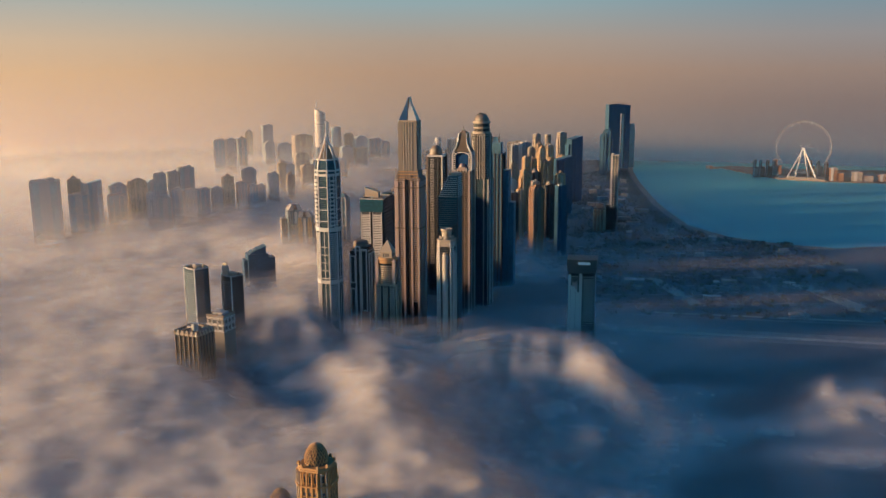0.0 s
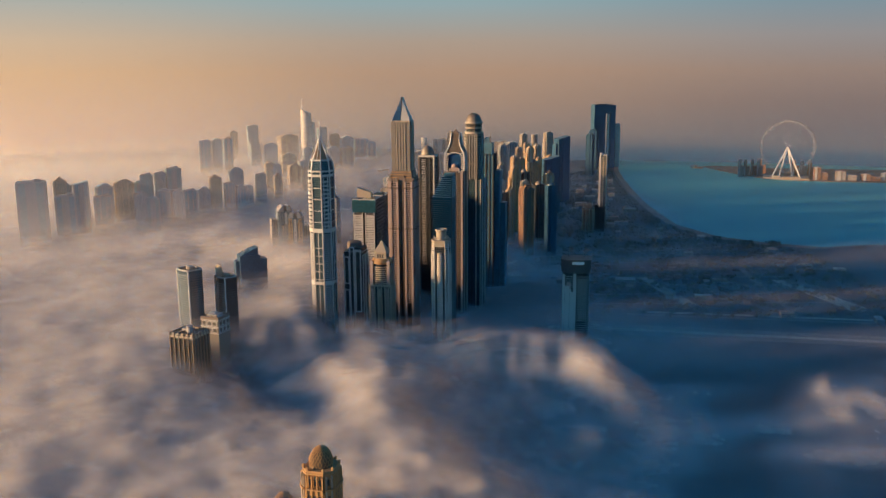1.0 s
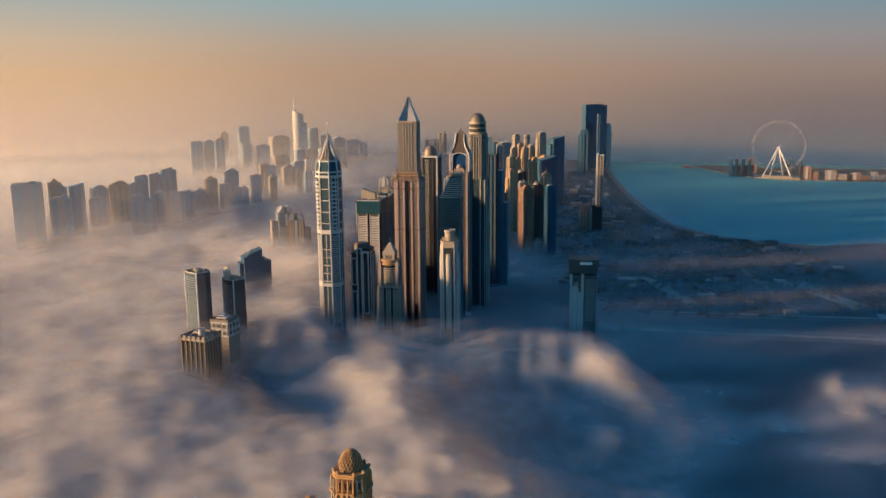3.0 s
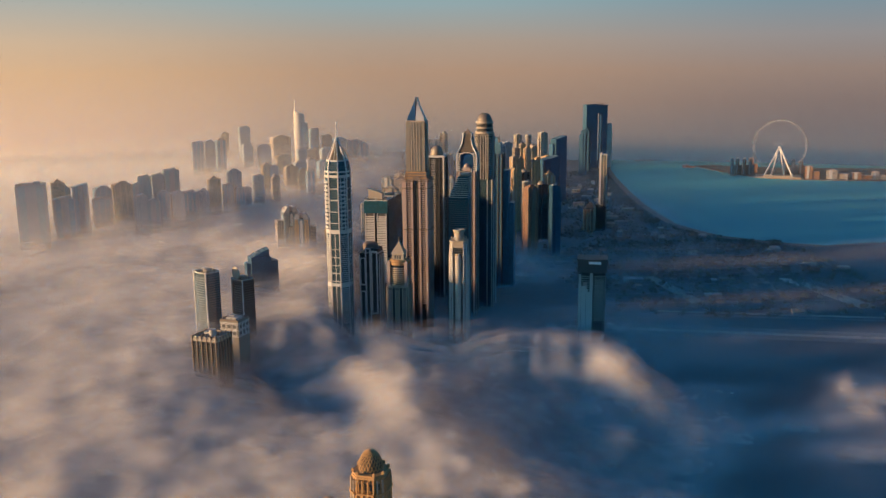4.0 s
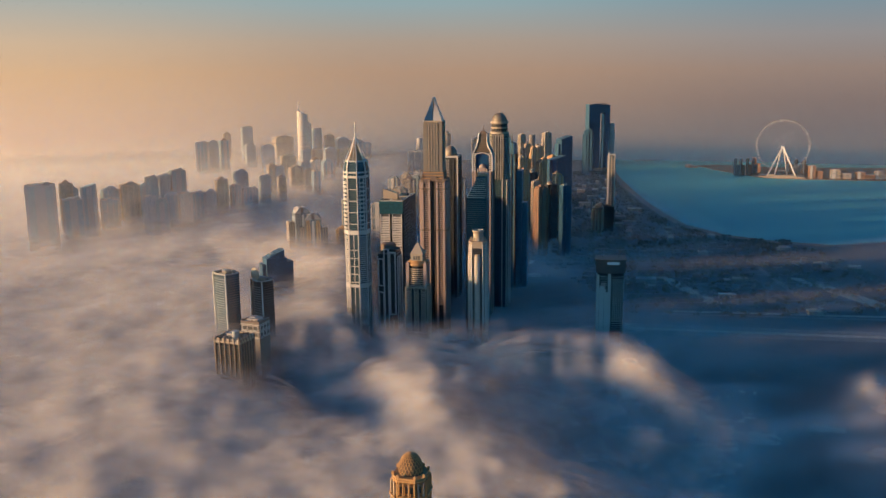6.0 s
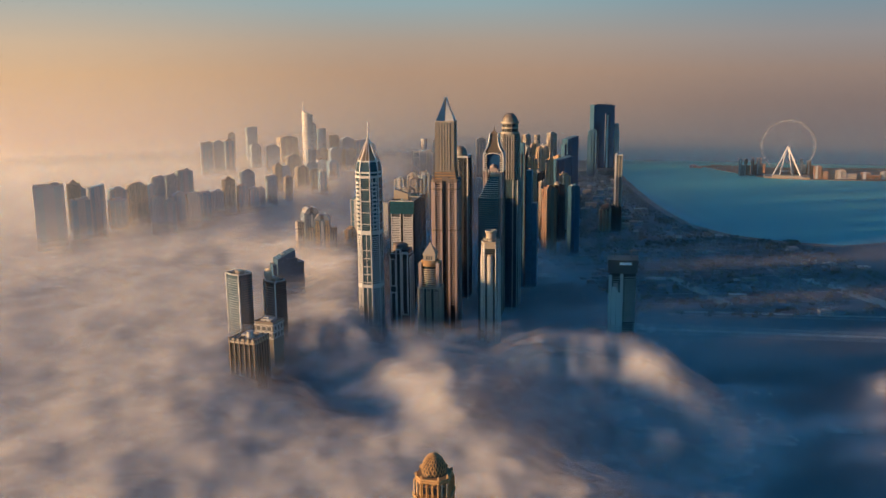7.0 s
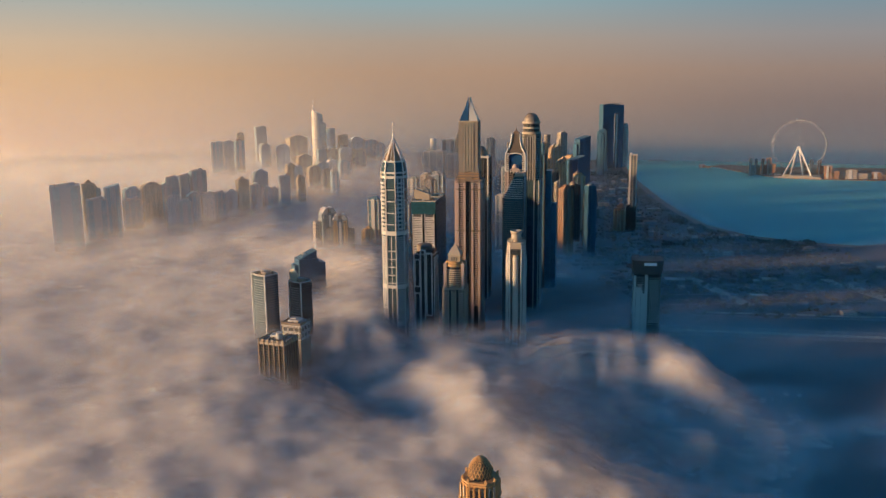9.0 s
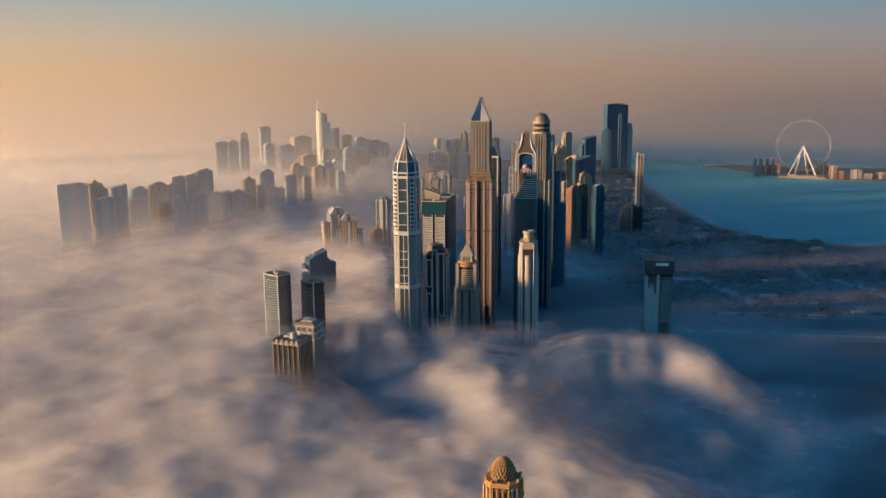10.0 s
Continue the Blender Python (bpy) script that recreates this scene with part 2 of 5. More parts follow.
def fog_shape(x, y):
    """Height of the fog's top and how dense it is, over the plan."""
    wx, wy = x + 45 * lattice(x / 230, y / 230, 3) + 16 * lattice(x / 75, y / 75, 5), y + 45 * lattice(x / 230, y / 230, 4) + 16 * lattice(x / 75, y / 75, 6)
    edge = np.interp(y, [0, 400, 700, 817, 930, 1010, 1100, 1200, 1300, 1345, 1400, 1500, 1600, 1900, 2300, 3000, 4000, 4800],
                     [270, 205, 130, 82, 38, 24, 12, 10, 0, -70, -150, -150, -165, -150, -110, -100, -50, 0])
    left = soft(120, -85, wx - edge)
    roll = lattice(wx / 340 + wy / 900, wy / 170 - wx / 700, 11)
    b = lattice(wx / 120, wy / 80, 12)
    puff, tuft, curl = billow(wx / 120, wy / 95, 13), billow(wx / 52, wy / 46, 14), billow(wx / 24, wy / 22, 15)
    crest = np.exp(-(near_line(wx, wy, CREST) / 98) ** 2)
    crest *= np.interp(x, [-90, 120, 240, 330], [1.0, 1.0, 0.95, 0.6])
    hollow = np.exp(-(near_line(wx, wy, HOLLOW) / 50) ** 2)
    gully = np.exp(-(near_line(wx, wy, GULLY) / 70) ** 2)
    shelf = soft(330, 120, wx + 0.25 * (wy - 1000)) * soft(1400, 1300, wy)
    h = 18 + 26 * shelf + left * (80 - 26 * shelf)
    h += left * (5 * roll + 2.2 * b + 1.6 * puff + 0.8 * tuft + 0.35 * curl)
    h += (1 - left) * shelf * (12 * puff + 6 * tuft + 2.0 * curl + 5 * b) + (1 - left) * (1 - shelf) * (4 * roll + 3 * b)
    h = np.maximum(h, crest * (np.interp(x, [-90, 26, 159, 235, 285, 325], [72, 92, 93, 78, 62, 42]) + 7 * b + 7 * puff + 5 * tuft + 2 * curl))
    h -= 48 * hollow * left + 10 * gully * (1 - left) + 21 * np.exp(-(((x + 80) / 85) ** 2 + ((y - 1275) / 70) ** 2))
    h -= 26 * soft(1180, 1300, wy) * soft(1450, 1350, wy) * soft(-300, -225, wx) * soft(-60, -140, wx)
    h -= 8 * soft(-450, -150, wx) * soft(1250, 1100, wy) * left
    h += 22 * np.exp(-(((x + 232) / 75) ** 2 + ((y - 1790) / 130) ** 2))
    clump = np.exp(-(((wx - 535) / 40) ** 2 + ((wy - 1190) / 80) ** 2)) + 0.5 * np.exp(-(((wx - 440) / 50) ** 2 + ((wy - 950) / 50) ** 2)) + 0.8 * np.exp(-(((wx - 610) / 55) ** 2 + ((wy - 1140) / 90) ** 2))
    clump *= np.clip(0.75 + 0.5 * b + 0.5 * puff + 0.3 * tuft, 0, 1.3)
    h += clump * (14 + 4 * tuft + 2 * curl)
    near = soft(1330, 1150, wy)
    wisps = soft(-0.25, 0.75, lattice(wx / 190, wy / 120, 21) + 0.5 * b)
    drift = soft(0.0, 0.9, lattice(wx / 260 + 5, wy / 110, 23) + 0.4 * tuft)
    thin = near * (0.10 + 0.28 * wisps) + (1 - near) * (0.10 + 0.06 * wisps + 0.07 * drift)
    sea = soft(740, 860, x) * soft(2250, 2500, y)
    apron = np.exp(-(((wx + 50) / 240) ** 2 + ((wy - 1400) / 100) ** 2))
    skirt = np.exp(-(((wx - 230) / 230) ** 2 + ((wy - 1520) / 170) ** 2))
    gap = np.exp(-(((wx - 190) / 150) ** 2 + ((wy - 2240) / 230) ** 2))
    h = np.maximum(h, np.maximum(np.maximum(80 * apron + 6 * b + 4 * puff, 40 * skirt + 4 * b), 62 * gap + 8 * b))
    body = np.maximum(left, np.maximum(shelf * (0.5 + 0.28 * wisps + 0.25 * np.clip(puff, -0.5, 1)), np.maximum(np.maximum(0.85 * apron, 0.26 * gap * (0.6 + wisps)), 0.24 * skirt)))
    body = np.clip(np.maximum(body, soft(0.15, 0.95, crest) * (np.interp(x, [120, 260], [0.78, 0.5]) + 0.3 * wisps)), 0, 1)
    h += 24 * np.exp(-(((x + 185) / 105) ** 2 + ((y - 1445) / 70) ** 2)) + 16 * np.exp(-(((x + 335) / 120) ** 2 + ((y - 2030) / 120) ** 2))
    density = body + (1 - body) * thin * (1 - sea) + 0.22 * clump
    return np.maximum(h, 12), np.clip(density, 0, 1)


def fog_material(name, strength, k):
    m, t, b = material(name)
    t.nodes.remove(b)
    d = node(t, "Attribute", attribute_name="fog_amount").outputs["Fac"]
    at = node(t, "Mapping", node(t, "TexCoord").outputs["Object"], (37.0 * k, 19.0 * k, 0), (0, 0, 0), (1, 1, 2)).outputs[0]
    puff = noise_at(t, at, 0.021, 9)
    wisp = node(t, "MapRange", puff, 0.3, 0.7, 0.35, 1.4).outputs[0]
    fine = node(t, "Bump", node(t, "MapRange", d, 0.3, 0.7, 0.04, 0.22).outputs[0], 6.0, 1.0, puff).outputs[0]
    fac = calc(t, "MULTIPLY", calc(t, "MULTIPLY", d, wisp), strength)
    n = t.nodes["Material Output"]
    # droplets scatter evenly: normals bent sunward put that brightness into dense fog only
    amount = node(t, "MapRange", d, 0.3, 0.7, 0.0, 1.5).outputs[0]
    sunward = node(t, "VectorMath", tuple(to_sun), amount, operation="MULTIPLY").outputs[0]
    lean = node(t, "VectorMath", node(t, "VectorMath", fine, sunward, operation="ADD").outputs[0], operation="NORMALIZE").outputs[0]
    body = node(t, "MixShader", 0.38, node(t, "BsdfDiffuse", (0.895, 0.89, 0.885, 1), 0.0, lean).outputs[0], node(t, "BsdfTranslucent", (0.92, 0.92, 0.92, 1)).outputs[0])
    mix = node(t, "MixShader", node(t, "Clamp", fac).outputs[0], node(t, "BsdfTransparent").outputs[0], body.outputs[0])
    t.links.new(mix.outputs[0], n.inputs[0])
    return m


u = np.linspace(-1, 1, 321)
gx = 4300 * np.sinh(3.1 * u) / math.sinh(3.1)
gy = np.concatenate([np.linspace(-1500, 330, 24), 350 * np.exp(np.linspace(0, math.log(4700 / 350), 290))])
X, Y = np.meshgrid(gx, gy)
H, DENSITY = fog_shape(X, Y)


def sheet(name, z, density, mat):
    ny, nx = X.shape
    i = np.arange(ny * nx).reshape(ny, nx)
    quads = np.stack([i[:-1, :-1], i[:-1, 1:], i[1:, 1:], i[1:, :-1]], -1).reshape(-1, 4)
    me = bpy.data.meshes.new(name)
    me.vertices.add(ny * nx)
    me.vertices.foreach_set("co", np.stack([X, Y, z], -1).astype(np.float32).ravel())
    me.loops.add(quads.size)
    me.loops.foreach_set("vertex_index", quads.astype(np.int32).ravel())
    me.polygons.add(len(quads))
    me.polygons.foreach_set("loop_start", np.arange(0, quads.size, 4, dtype=np.int32))
    me.update(calc_edges=True)
    me.attributes.new("fog_amount", "FLOAT", "POINT").data.foreach_set("value", density.astype(np.float32).ravel())
    me.shade_smooth()
    me.materials.append(mat)
    return new(name, me)


LAYERS = [0.04, 0.06, 0.085, 0.115, 0.15, 0.19, 0.24, 0.30, 0.38, 0.48, 0.6, 0.8]
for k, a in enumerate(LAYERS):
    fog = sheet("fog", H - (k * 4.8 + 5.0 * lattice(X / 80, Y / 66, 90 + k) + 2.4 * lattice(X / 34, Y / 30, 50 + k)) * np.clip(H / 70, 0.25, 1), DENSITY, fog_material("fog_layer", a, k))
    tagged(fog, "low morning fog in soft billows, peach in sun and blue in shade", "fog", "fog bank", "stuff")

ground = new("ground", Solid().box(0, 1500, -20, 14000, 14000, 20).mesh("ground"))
# the blue shade over the flats is put into this base colour
ground.data.materials.append(plain("shade_blue_ground", (0.018, 0.036, 0.055), rough=0.95, grain=0.6, size=0.02))
tagged(ground, "built-up ground seen through thin fog, shade put into its dark blue", "ground", kind="structure")


def haze_material(name, strength, right=0.2, through_light=0.65, span=(-450.0, 420.0)):
    m, t, b = material(name)
    t.nodes.remove(b)
    x, y, z = node(t, "SeparateXYZ", node(t, "TexCoord").outputs["Object"]).outputs[:3]
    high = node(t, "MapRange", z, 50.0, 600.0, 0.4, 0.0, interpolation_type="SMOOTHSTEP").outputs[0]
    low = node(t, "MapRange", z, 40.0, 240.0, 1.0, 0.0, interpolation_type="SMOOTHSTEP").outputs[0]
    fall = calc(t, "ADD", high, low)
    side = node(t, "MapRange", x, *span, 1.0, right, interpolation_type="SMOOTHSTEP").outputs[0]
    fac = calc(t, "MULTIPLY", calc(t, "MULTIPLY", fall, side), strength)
    body = node(t, "MixShader", through_light, node(t, "BsdfDiffuse", (0.9, 0.9, 0.9, 1)).outputs[0], node(t, "BsdfTranslucent", (0.9, 0.9, 0.9, 1)).outputs[0])
    mix = node(t, "MixShader", fac, node(t, "BsdfTransparent").outputs[0], body.outputs[0])
    t.links.new(mix.outputs[0], t.nodes["Material Output"].inputs[0])
    return m


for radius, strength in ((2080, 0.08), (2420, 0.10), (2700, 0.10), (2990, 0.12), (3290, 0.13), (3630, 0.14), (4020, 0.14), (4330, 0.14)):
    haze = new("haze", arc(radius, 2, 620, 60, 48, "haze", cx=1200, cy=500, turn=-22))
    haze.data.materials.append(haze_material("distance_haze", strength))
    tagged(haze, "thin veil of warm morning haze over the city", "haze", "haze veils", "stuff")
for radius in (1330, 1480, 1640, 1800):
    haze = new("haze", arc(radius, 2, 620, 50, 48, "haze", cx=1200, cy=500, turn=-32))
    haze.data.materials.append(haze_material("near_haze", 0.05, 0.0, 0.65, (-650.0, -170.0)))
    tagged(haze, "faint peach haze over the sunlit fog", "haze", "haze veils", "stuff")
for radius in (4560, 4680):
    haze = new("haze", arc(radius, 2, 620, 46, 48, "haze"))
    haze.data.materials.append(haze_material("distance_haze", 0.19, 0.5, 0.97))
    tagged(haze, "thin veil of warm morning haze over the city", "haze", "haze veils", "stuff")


# ---- pieces on the faces of a tower ----
def side(poly, i, shift=0.0):
    """Middle, direction and width of face i of an outline."""
    (ax, ay), (bx, by) = poly[i], poly[(i + 1) % len(poly)]
    w, a = math.hypot(bx - ax, by - ay), math.atan2(by - ay, bx - ax)
    return (ax + bx) / 2 + shift * math.cos(a), (ay + by) / 2 + shift * math.sin(a), a, w


def rows_on(name, mat, parent, poly, i, heights, w, h, out, shift=0.0, sunk=0.6, label=""):
    """Alike slabs, louvres or frames on face i, one over the other, each standing out by that much."""
    x, y, a, _ = side(poly, i, shift)
    me = Solid().box(0, (sunk - out) / 2, 0, w, out + sunk, h).mesh(name)
    me.materials.append(mat)
    for z in heights:
        ob = part(name, me, mat, parent, at=(x, y, z))
        ob.rotation_euler[2] = a
        if label:
            tagged(ob, label)


def pier_on(name, mat, parent, poly, i, z0, z1, w, out, shifts, label=""):
    for s in shifts:
        rows_on(name, mat, parent, poly, i, [z0], w, z1 - z0, out, s, label=label)


def frame_on(parent, mat, poly, i, z0, z1, w, bar, out, shift=0.0, name="frame"):
    """A standing rectangular frame on a face."""
    x, y, a, _ = side(poly, i, shift)
    s = Solid()
    for dx in (-w / 2, w / 2):
        s.box(dx, (0.6 - out) / 2, z0, bar, out + 0.6, z1 - z0)
    for z in (z0, z1 - bar):
        s.box(0, (0.6 - out) / 2, z, w - bar, out + 0.56, bar)
    ob = part(name, s, mat, parent, at=(x, y, 0))
    ob.rotation_euler[2] = a
    return ob


def roof_plant(parent, z, w, d, mat=None, seed=1):
    """Tanks, chillers and a stair head on a flat roof."""
    r = random.Random(seed)
    part("stair_head", Solid().box(-w * 0.15, d * 0.1, z, w * 0.34, d * 0.34, 4.6).box(-w * 0.15, d * 0.1, z + 4.6, w * 0.38, d * 0.38, 0.5), mat or GREY, parent)
    me = Solid().box(0, 0, 0, 3.4, 2.4, 2.0).box(0, 0, 2.0, 2.0, 1.8, 0.5).mesh("chiller")
    me.materials.append(METAL)
    for k in range(5):
        part("chiller", me, METAL, parent, at=(r.uniform(-0.36, 0.36) * w, r.uniform(-0.38, -0.12) * d, z))
    part("water_tank", Solid().lathe([(0.01, z), (2.2, z), (2.2, z + 3.0), (0.01, z + 3.5)], 12, w * 0.24, d * 0.2), METAL, parent)


def parapet(parent, poly, z, h, thick, mat, name="parapet"):
    inner = [(x * (1 - thick / math.hypot(x, y)), y * (1 - thick / math.hypot(x, y))) for x, y in poly]
    n, s = len(poly), Solid()
    s.v = [(x, y, z) for x, y in poly] + [(x, y, z + h) for x, y in poly] + [(x, y, z + h) for x, y in inner] + [(x, y, z) for x, y in inner]
    for i in range(n):
        j = (i + 1) % n
        for k in range(4):
            a, b = k * n, (k + 1) % 4 * n
            s.f.append((a + i, a + j, b + j, b + i))
    return part(name, s, mat, parent)


def dome(r, z, h, n=28, steps_up=9, tip=0.0):
    prof = [(r * math.cos(k / steps_up * math.pi / 2) + 0.02, z + h * math.sin(k / steps_up * math.pi / 2)) for k in range(steps_up + 1)]
    return prof + ([(0.35, z + h), (0.02, z + h + tip)] if tip else [])


GRID = -15.0


def spired_tower(x, y):
    t = thing("skyscraper", x, y, GRID - 3, "white-framed octagonal tower with blue glass and a ribbed spire", "skyscraper")
    p = chamfered(37.5, 37.5, 10.3)
    part("core", Solid().prism(p, 0, 316), GLASS_BLUE, t, "blue glass walls")
    for z, h in ((124, 5), (213, 6), (217.5, 2.2), (306, 4), (314, 2.5)):
        part("ring_band", Solid().prism(grown(p, 1.5 if z != 217.5 else 2.1), z, z + h), WHITE, t)
    for i in range(8):
        w = side(p, i)[3]
        pier_on("corner_pier", WHITE, t, p, i, 0, 316, 1.15, 1.1, (-w / 2 + 0.55, w / 2 - 0.55))
        if i % 2 == 0:
            rows_on("transom", WHITE, t, p, i, [230, 249, 268, 287], w - 3, 1.3, 0.8)
            rows_on("transom", WHITE, t, p, i, steps(132, 212, 13.5), w - 3, 1.4, 0.8)
            pier_on("mullion", WHITE, t, p, i, 60, 213, 1.1, 0.8, (0,))
        elif i in (1, 5):
            rows_on("balcony_slab", WHITE, t, p, i, steps(222, 306, 6.8), w - 4.4, 2.9, 1.1)
            pier_on("mullion", WHITE, t, p, i, 219, 306, 1.5, 1.2, (-w * 0.24, w * 0.24))
            rows_on("balcony_slab", WHITE, t, p, i, steps(60, 213, 3.45), w - 3.4, 1.5, 1.3)
        else:
            rows_on("balcony_slab", WHITE, t, p, i, steps(222, 306, 6.8), w - 3.6, 3.4, 2.6)
            rows_on("balcony_slab", WHITE, t, p, i, steps(60, 213, 3.45), w - 3.4, 1.5, 1.3)
    part("crown_base", Solid().prism(p, 316.5, 333, 0.86), GLASS_BLUE, t, "sloping blue glass crown")
    part("crown_ring", Solid().prism([(a * 0.875, b * 0.875) for a, b in p], 332, 334.5), WHITE, t)
    roof = part("crown_roof", Solid().prism([(a * 0.74, b * 0.74) for a, b in p], 334, 366, 0.06), plain("tan_panels", (0.27, 0.20, 0.135)), t, "tan panelled pyramid between white ribs")
    for (a, b) in p:
        part("rib", Solid().beam((a * 1.03, b * 1.03, 315), (a * 0.89, b * 0.89, 333), 1.5).beam((a * 0.88, b * 0.88, 332.5), (a * 0.05, b * 0.05, 370), 1.3), STEEL, roof)
    for i in range(0, 8, 2):
        mx, my, _, _ = side(p, i)
        part("rib", Solid().beam((mx * 0.80, my * 0.80, 334), (mx * 0.05, my * 0.05, 368), 0.9), STEEL, roof)
    part("spire", Solid().lathe([(1.5, 364), (1.15, 378), (0.7, 379), (0.55, 392), (0.9, 392.5), (0.9, 394), (0.1, 396)], 10), STEEL, t)


def shard_tower(x, y):
    t = thing("skyscraper", x, y, GRID + 4, "tall pink and beige tower with a split pointed glass crown", "skyscraper")
    low, high = rect(45, 40), rect(33, 32)
    part("lower_shaft", Solid().prism(low, 0, 285), GLASS_DARK, t)
    for i, w in ((0, 45), (1, 40), (3, 40)):
        for s in (-w * 0.29, w * 0.29):
            for dx in (-w * 0.135, w * 0.135):
                pier_on("pier", PINK, t, low, i, 0, 286, w * 0.085, 2.6, (s + dx,))
            rows_on("balcony_slab", PINK, t, low, i, steps(60, 284, 3.5), w * 0.19, 1.5, 1.7, s)
            rows_on("band_course", BROWN, t, low, i, [196, 270, 283], w * 0.37, 2.4, 3.2, s)
        pier_on("mullion", BROWN, t, low, i, 0, 285, 0.8, 0.7, (-2.6, 2.6))
        pier_on("corner_pier", PINK, t, low, i, 0, 285, 2.2, 1.2, (-w / 2 + 1.1, w / 2 - 1.1))
    part("terrace", Solid().prism(grown(low, 1.2), 285, 287.5).box(-17, -15, 287.5, 7, 6, 9).box(16, -14, 287.5, 7, 7, 7).box(0, -18.5, 287.5, 11, 3, 5), BROWN, t, "brown unfinished set-back floor")
    parapet(t, grown(low, 1.0), 287.5, 1.6, 0.8, BROWN)
    part("set_back", Solid().prism(rect(38, 36), 287.6, 301), BROWN, t)
    rows_on("band_course", GOLD, t, rect(38, 36), 0, [289, 294, 299], 36, 1.2, 0.8)
    shaft = part("upper_shaft", Solid().prism(high, 301.2, 388), GLASS_GREY, t)
    for i, w in ((0, 33), (1, 32), (2, 33), (3, 32)):
        pier_on("corner_pier", TAN, shaft, high, i, 301, 389, w * 0.2, 1.0, (-w * 0.395, w * 0.395))
        pier_on("fin", CREAM, shaft, high, i, 296, 387, 2.2, 1.9, (-w * 0.22, -w * 0.075, w * 0.075, w * 0.22))
        rows_on("spandrel", GREY, shaft, high, i, steps(303, 384, 3.6), w * 0.6, 0.9, 0.3)
    part("cornice", Solid().prism(grown(high, 0.9), 387.5, 390.5), CREAM, t)
    # sky reflection goes into the left shard's blue, sunlight into the right one's white
    for sx, mat, nm in ((-1, CROWN_BLUE, "crown shard with blue sky reflection put into its glass"), (1, WHITE, "crown shard with sunlit white put into its panels")):
        s = Solid()
        outer = ((390.5, 15.5), (399, 13.8), (399.4, 11.9), (407, 10.6), (407.4, 8.6), (415, 7.2), (415.4, 5.6), (423, 4.6), (423.4, 3.6), (431, 2.4))
        rings = []
        for z, r in outer:
            k = (z - 390) / 40
            rings.append([(sx * (0.4 + 0.9 * k), -15.5 + 11 * k, z), (sx * r, -14.5 + 11 * k, z), (sx * r * 0.96, 14.5 - 11 * k, z), (sx * (0.4 + 0.9 * k), 15.5 - 11 * k, z)])
        part("crown_shard", s.ring_stack(rings), mat, t, nm)
    part("crown_spine", Solid().beam((0, -14.5, 390), (0, -4.6, 428), 0.7).beam((0, 14.5, 390), (0, 4.6, 428), 0.7), DARK, t)
    crane = Solid().beam((-24, -12, 287), (-24, -12, 306), 1.0).beam((-44, -14, 301), (-14, -11, 303), 0.8)
    part("crane", crane, METAL, t, "small tower crane arm")


def domed_tower(x, y):
    t = thing("skyscraper", x, y, GRID, "very tall grey tower under a ribbed bronze dome", "skyscraper")
    p = chamfered(34, 34, 6)
    part("shaft", Solid().prism(p, 0, 352), GLASS_DARK, t)
    for i in range(8):
        w = side(p, i)[3]
        if i % 2:
            rows_on("balcony_slab", GREY, t, p, i, steps(70, 350, 3.6), w - 1.5, 1.3, 0.9)
        else:
            pier_on("pier", TAN, t, p, i, 0, 353, 2.6, 1.6, (-w / 2 + 1.3, w / 2 - 1.3))
            pier_on("pier", GREY, t, p, i, 0, 350, 1.5, 1.1, (-w * 0.22, 0, w * 0.22))
            rows_on("spandrel", GREY, t, p, i, steps(70, 350, 3.6), w * 0.22, 1.2, 0.5, -w * 0.34)
            rows_on("spandrel", GREY, t, p, i, steps(70, 350, 3.6), w * 0.22, 1.2, 0.5, w * 0.34)
    for z in (232, 292, 348):
        part("ring_band", Solid().prism(grown(p, 1.3), z, z + 3.2), TAN, t)
    low = rect(41, 40)
    part("lower_shaft", Solid().prism(low, 0, 262), GLASS_BLUE, t)
    for i in (0, 1, 3):
        pier_on("pier", GREY, t, low, i, 0, 263, 2.4, 1.2, (-18, -9, 9, 18))
    part("drum", Solid().lathe([(15.4, 352), (15.4, 376.5)], 32), GLASS_DARK, t, "dark glazed round drum")
    for z, h, rr in ((352, 5, 18.4), (363, 3, 17.2), (373, 4, 18.0)):
        part("drum_ledge", Solid().lathe([(14.8, z), (rr - 0.6, z), (rr, z + 0.8), (rr, z + h), (14.8, z + h)], 32), CREAM, t, "pale ring ledge")
    cupola = part("dome", Solid().lathe(dome(14.8, 377, 16.5, tip=8), 32), METAL, t, "weathered bronze dome", smooth=True)
    for k in range(16):
        a = math.tau * k / 16
        s = Solid()
        for j in range(6):
            e0, e1 = j / 6 * math.pi / 2, (j + 1) / 6 * math.pi / 2
            s.beam((15.0 * math.cos(e0) * math.cos(a), 15.0 * math.cos(e0) * math.sin(a), 377 + 16.7 * math.sin(e0)), (15.0 * math.cos(e1) * math.cos(a), 15.0 * math.cos(e1) * math.sin(a), 377 + 16.7 * math.sin(e1)), 0.45)
        part("dome_rib", s, BROWN, cupola)
    for k in range(20):
        a = math.tau * k / 20
        part("drum_column", Solid().lathe([(0.45, 357), (0.45, 373)], 8, 15.7 * math.cos(a), 15.7 * math.sin(a)), TAN, t)


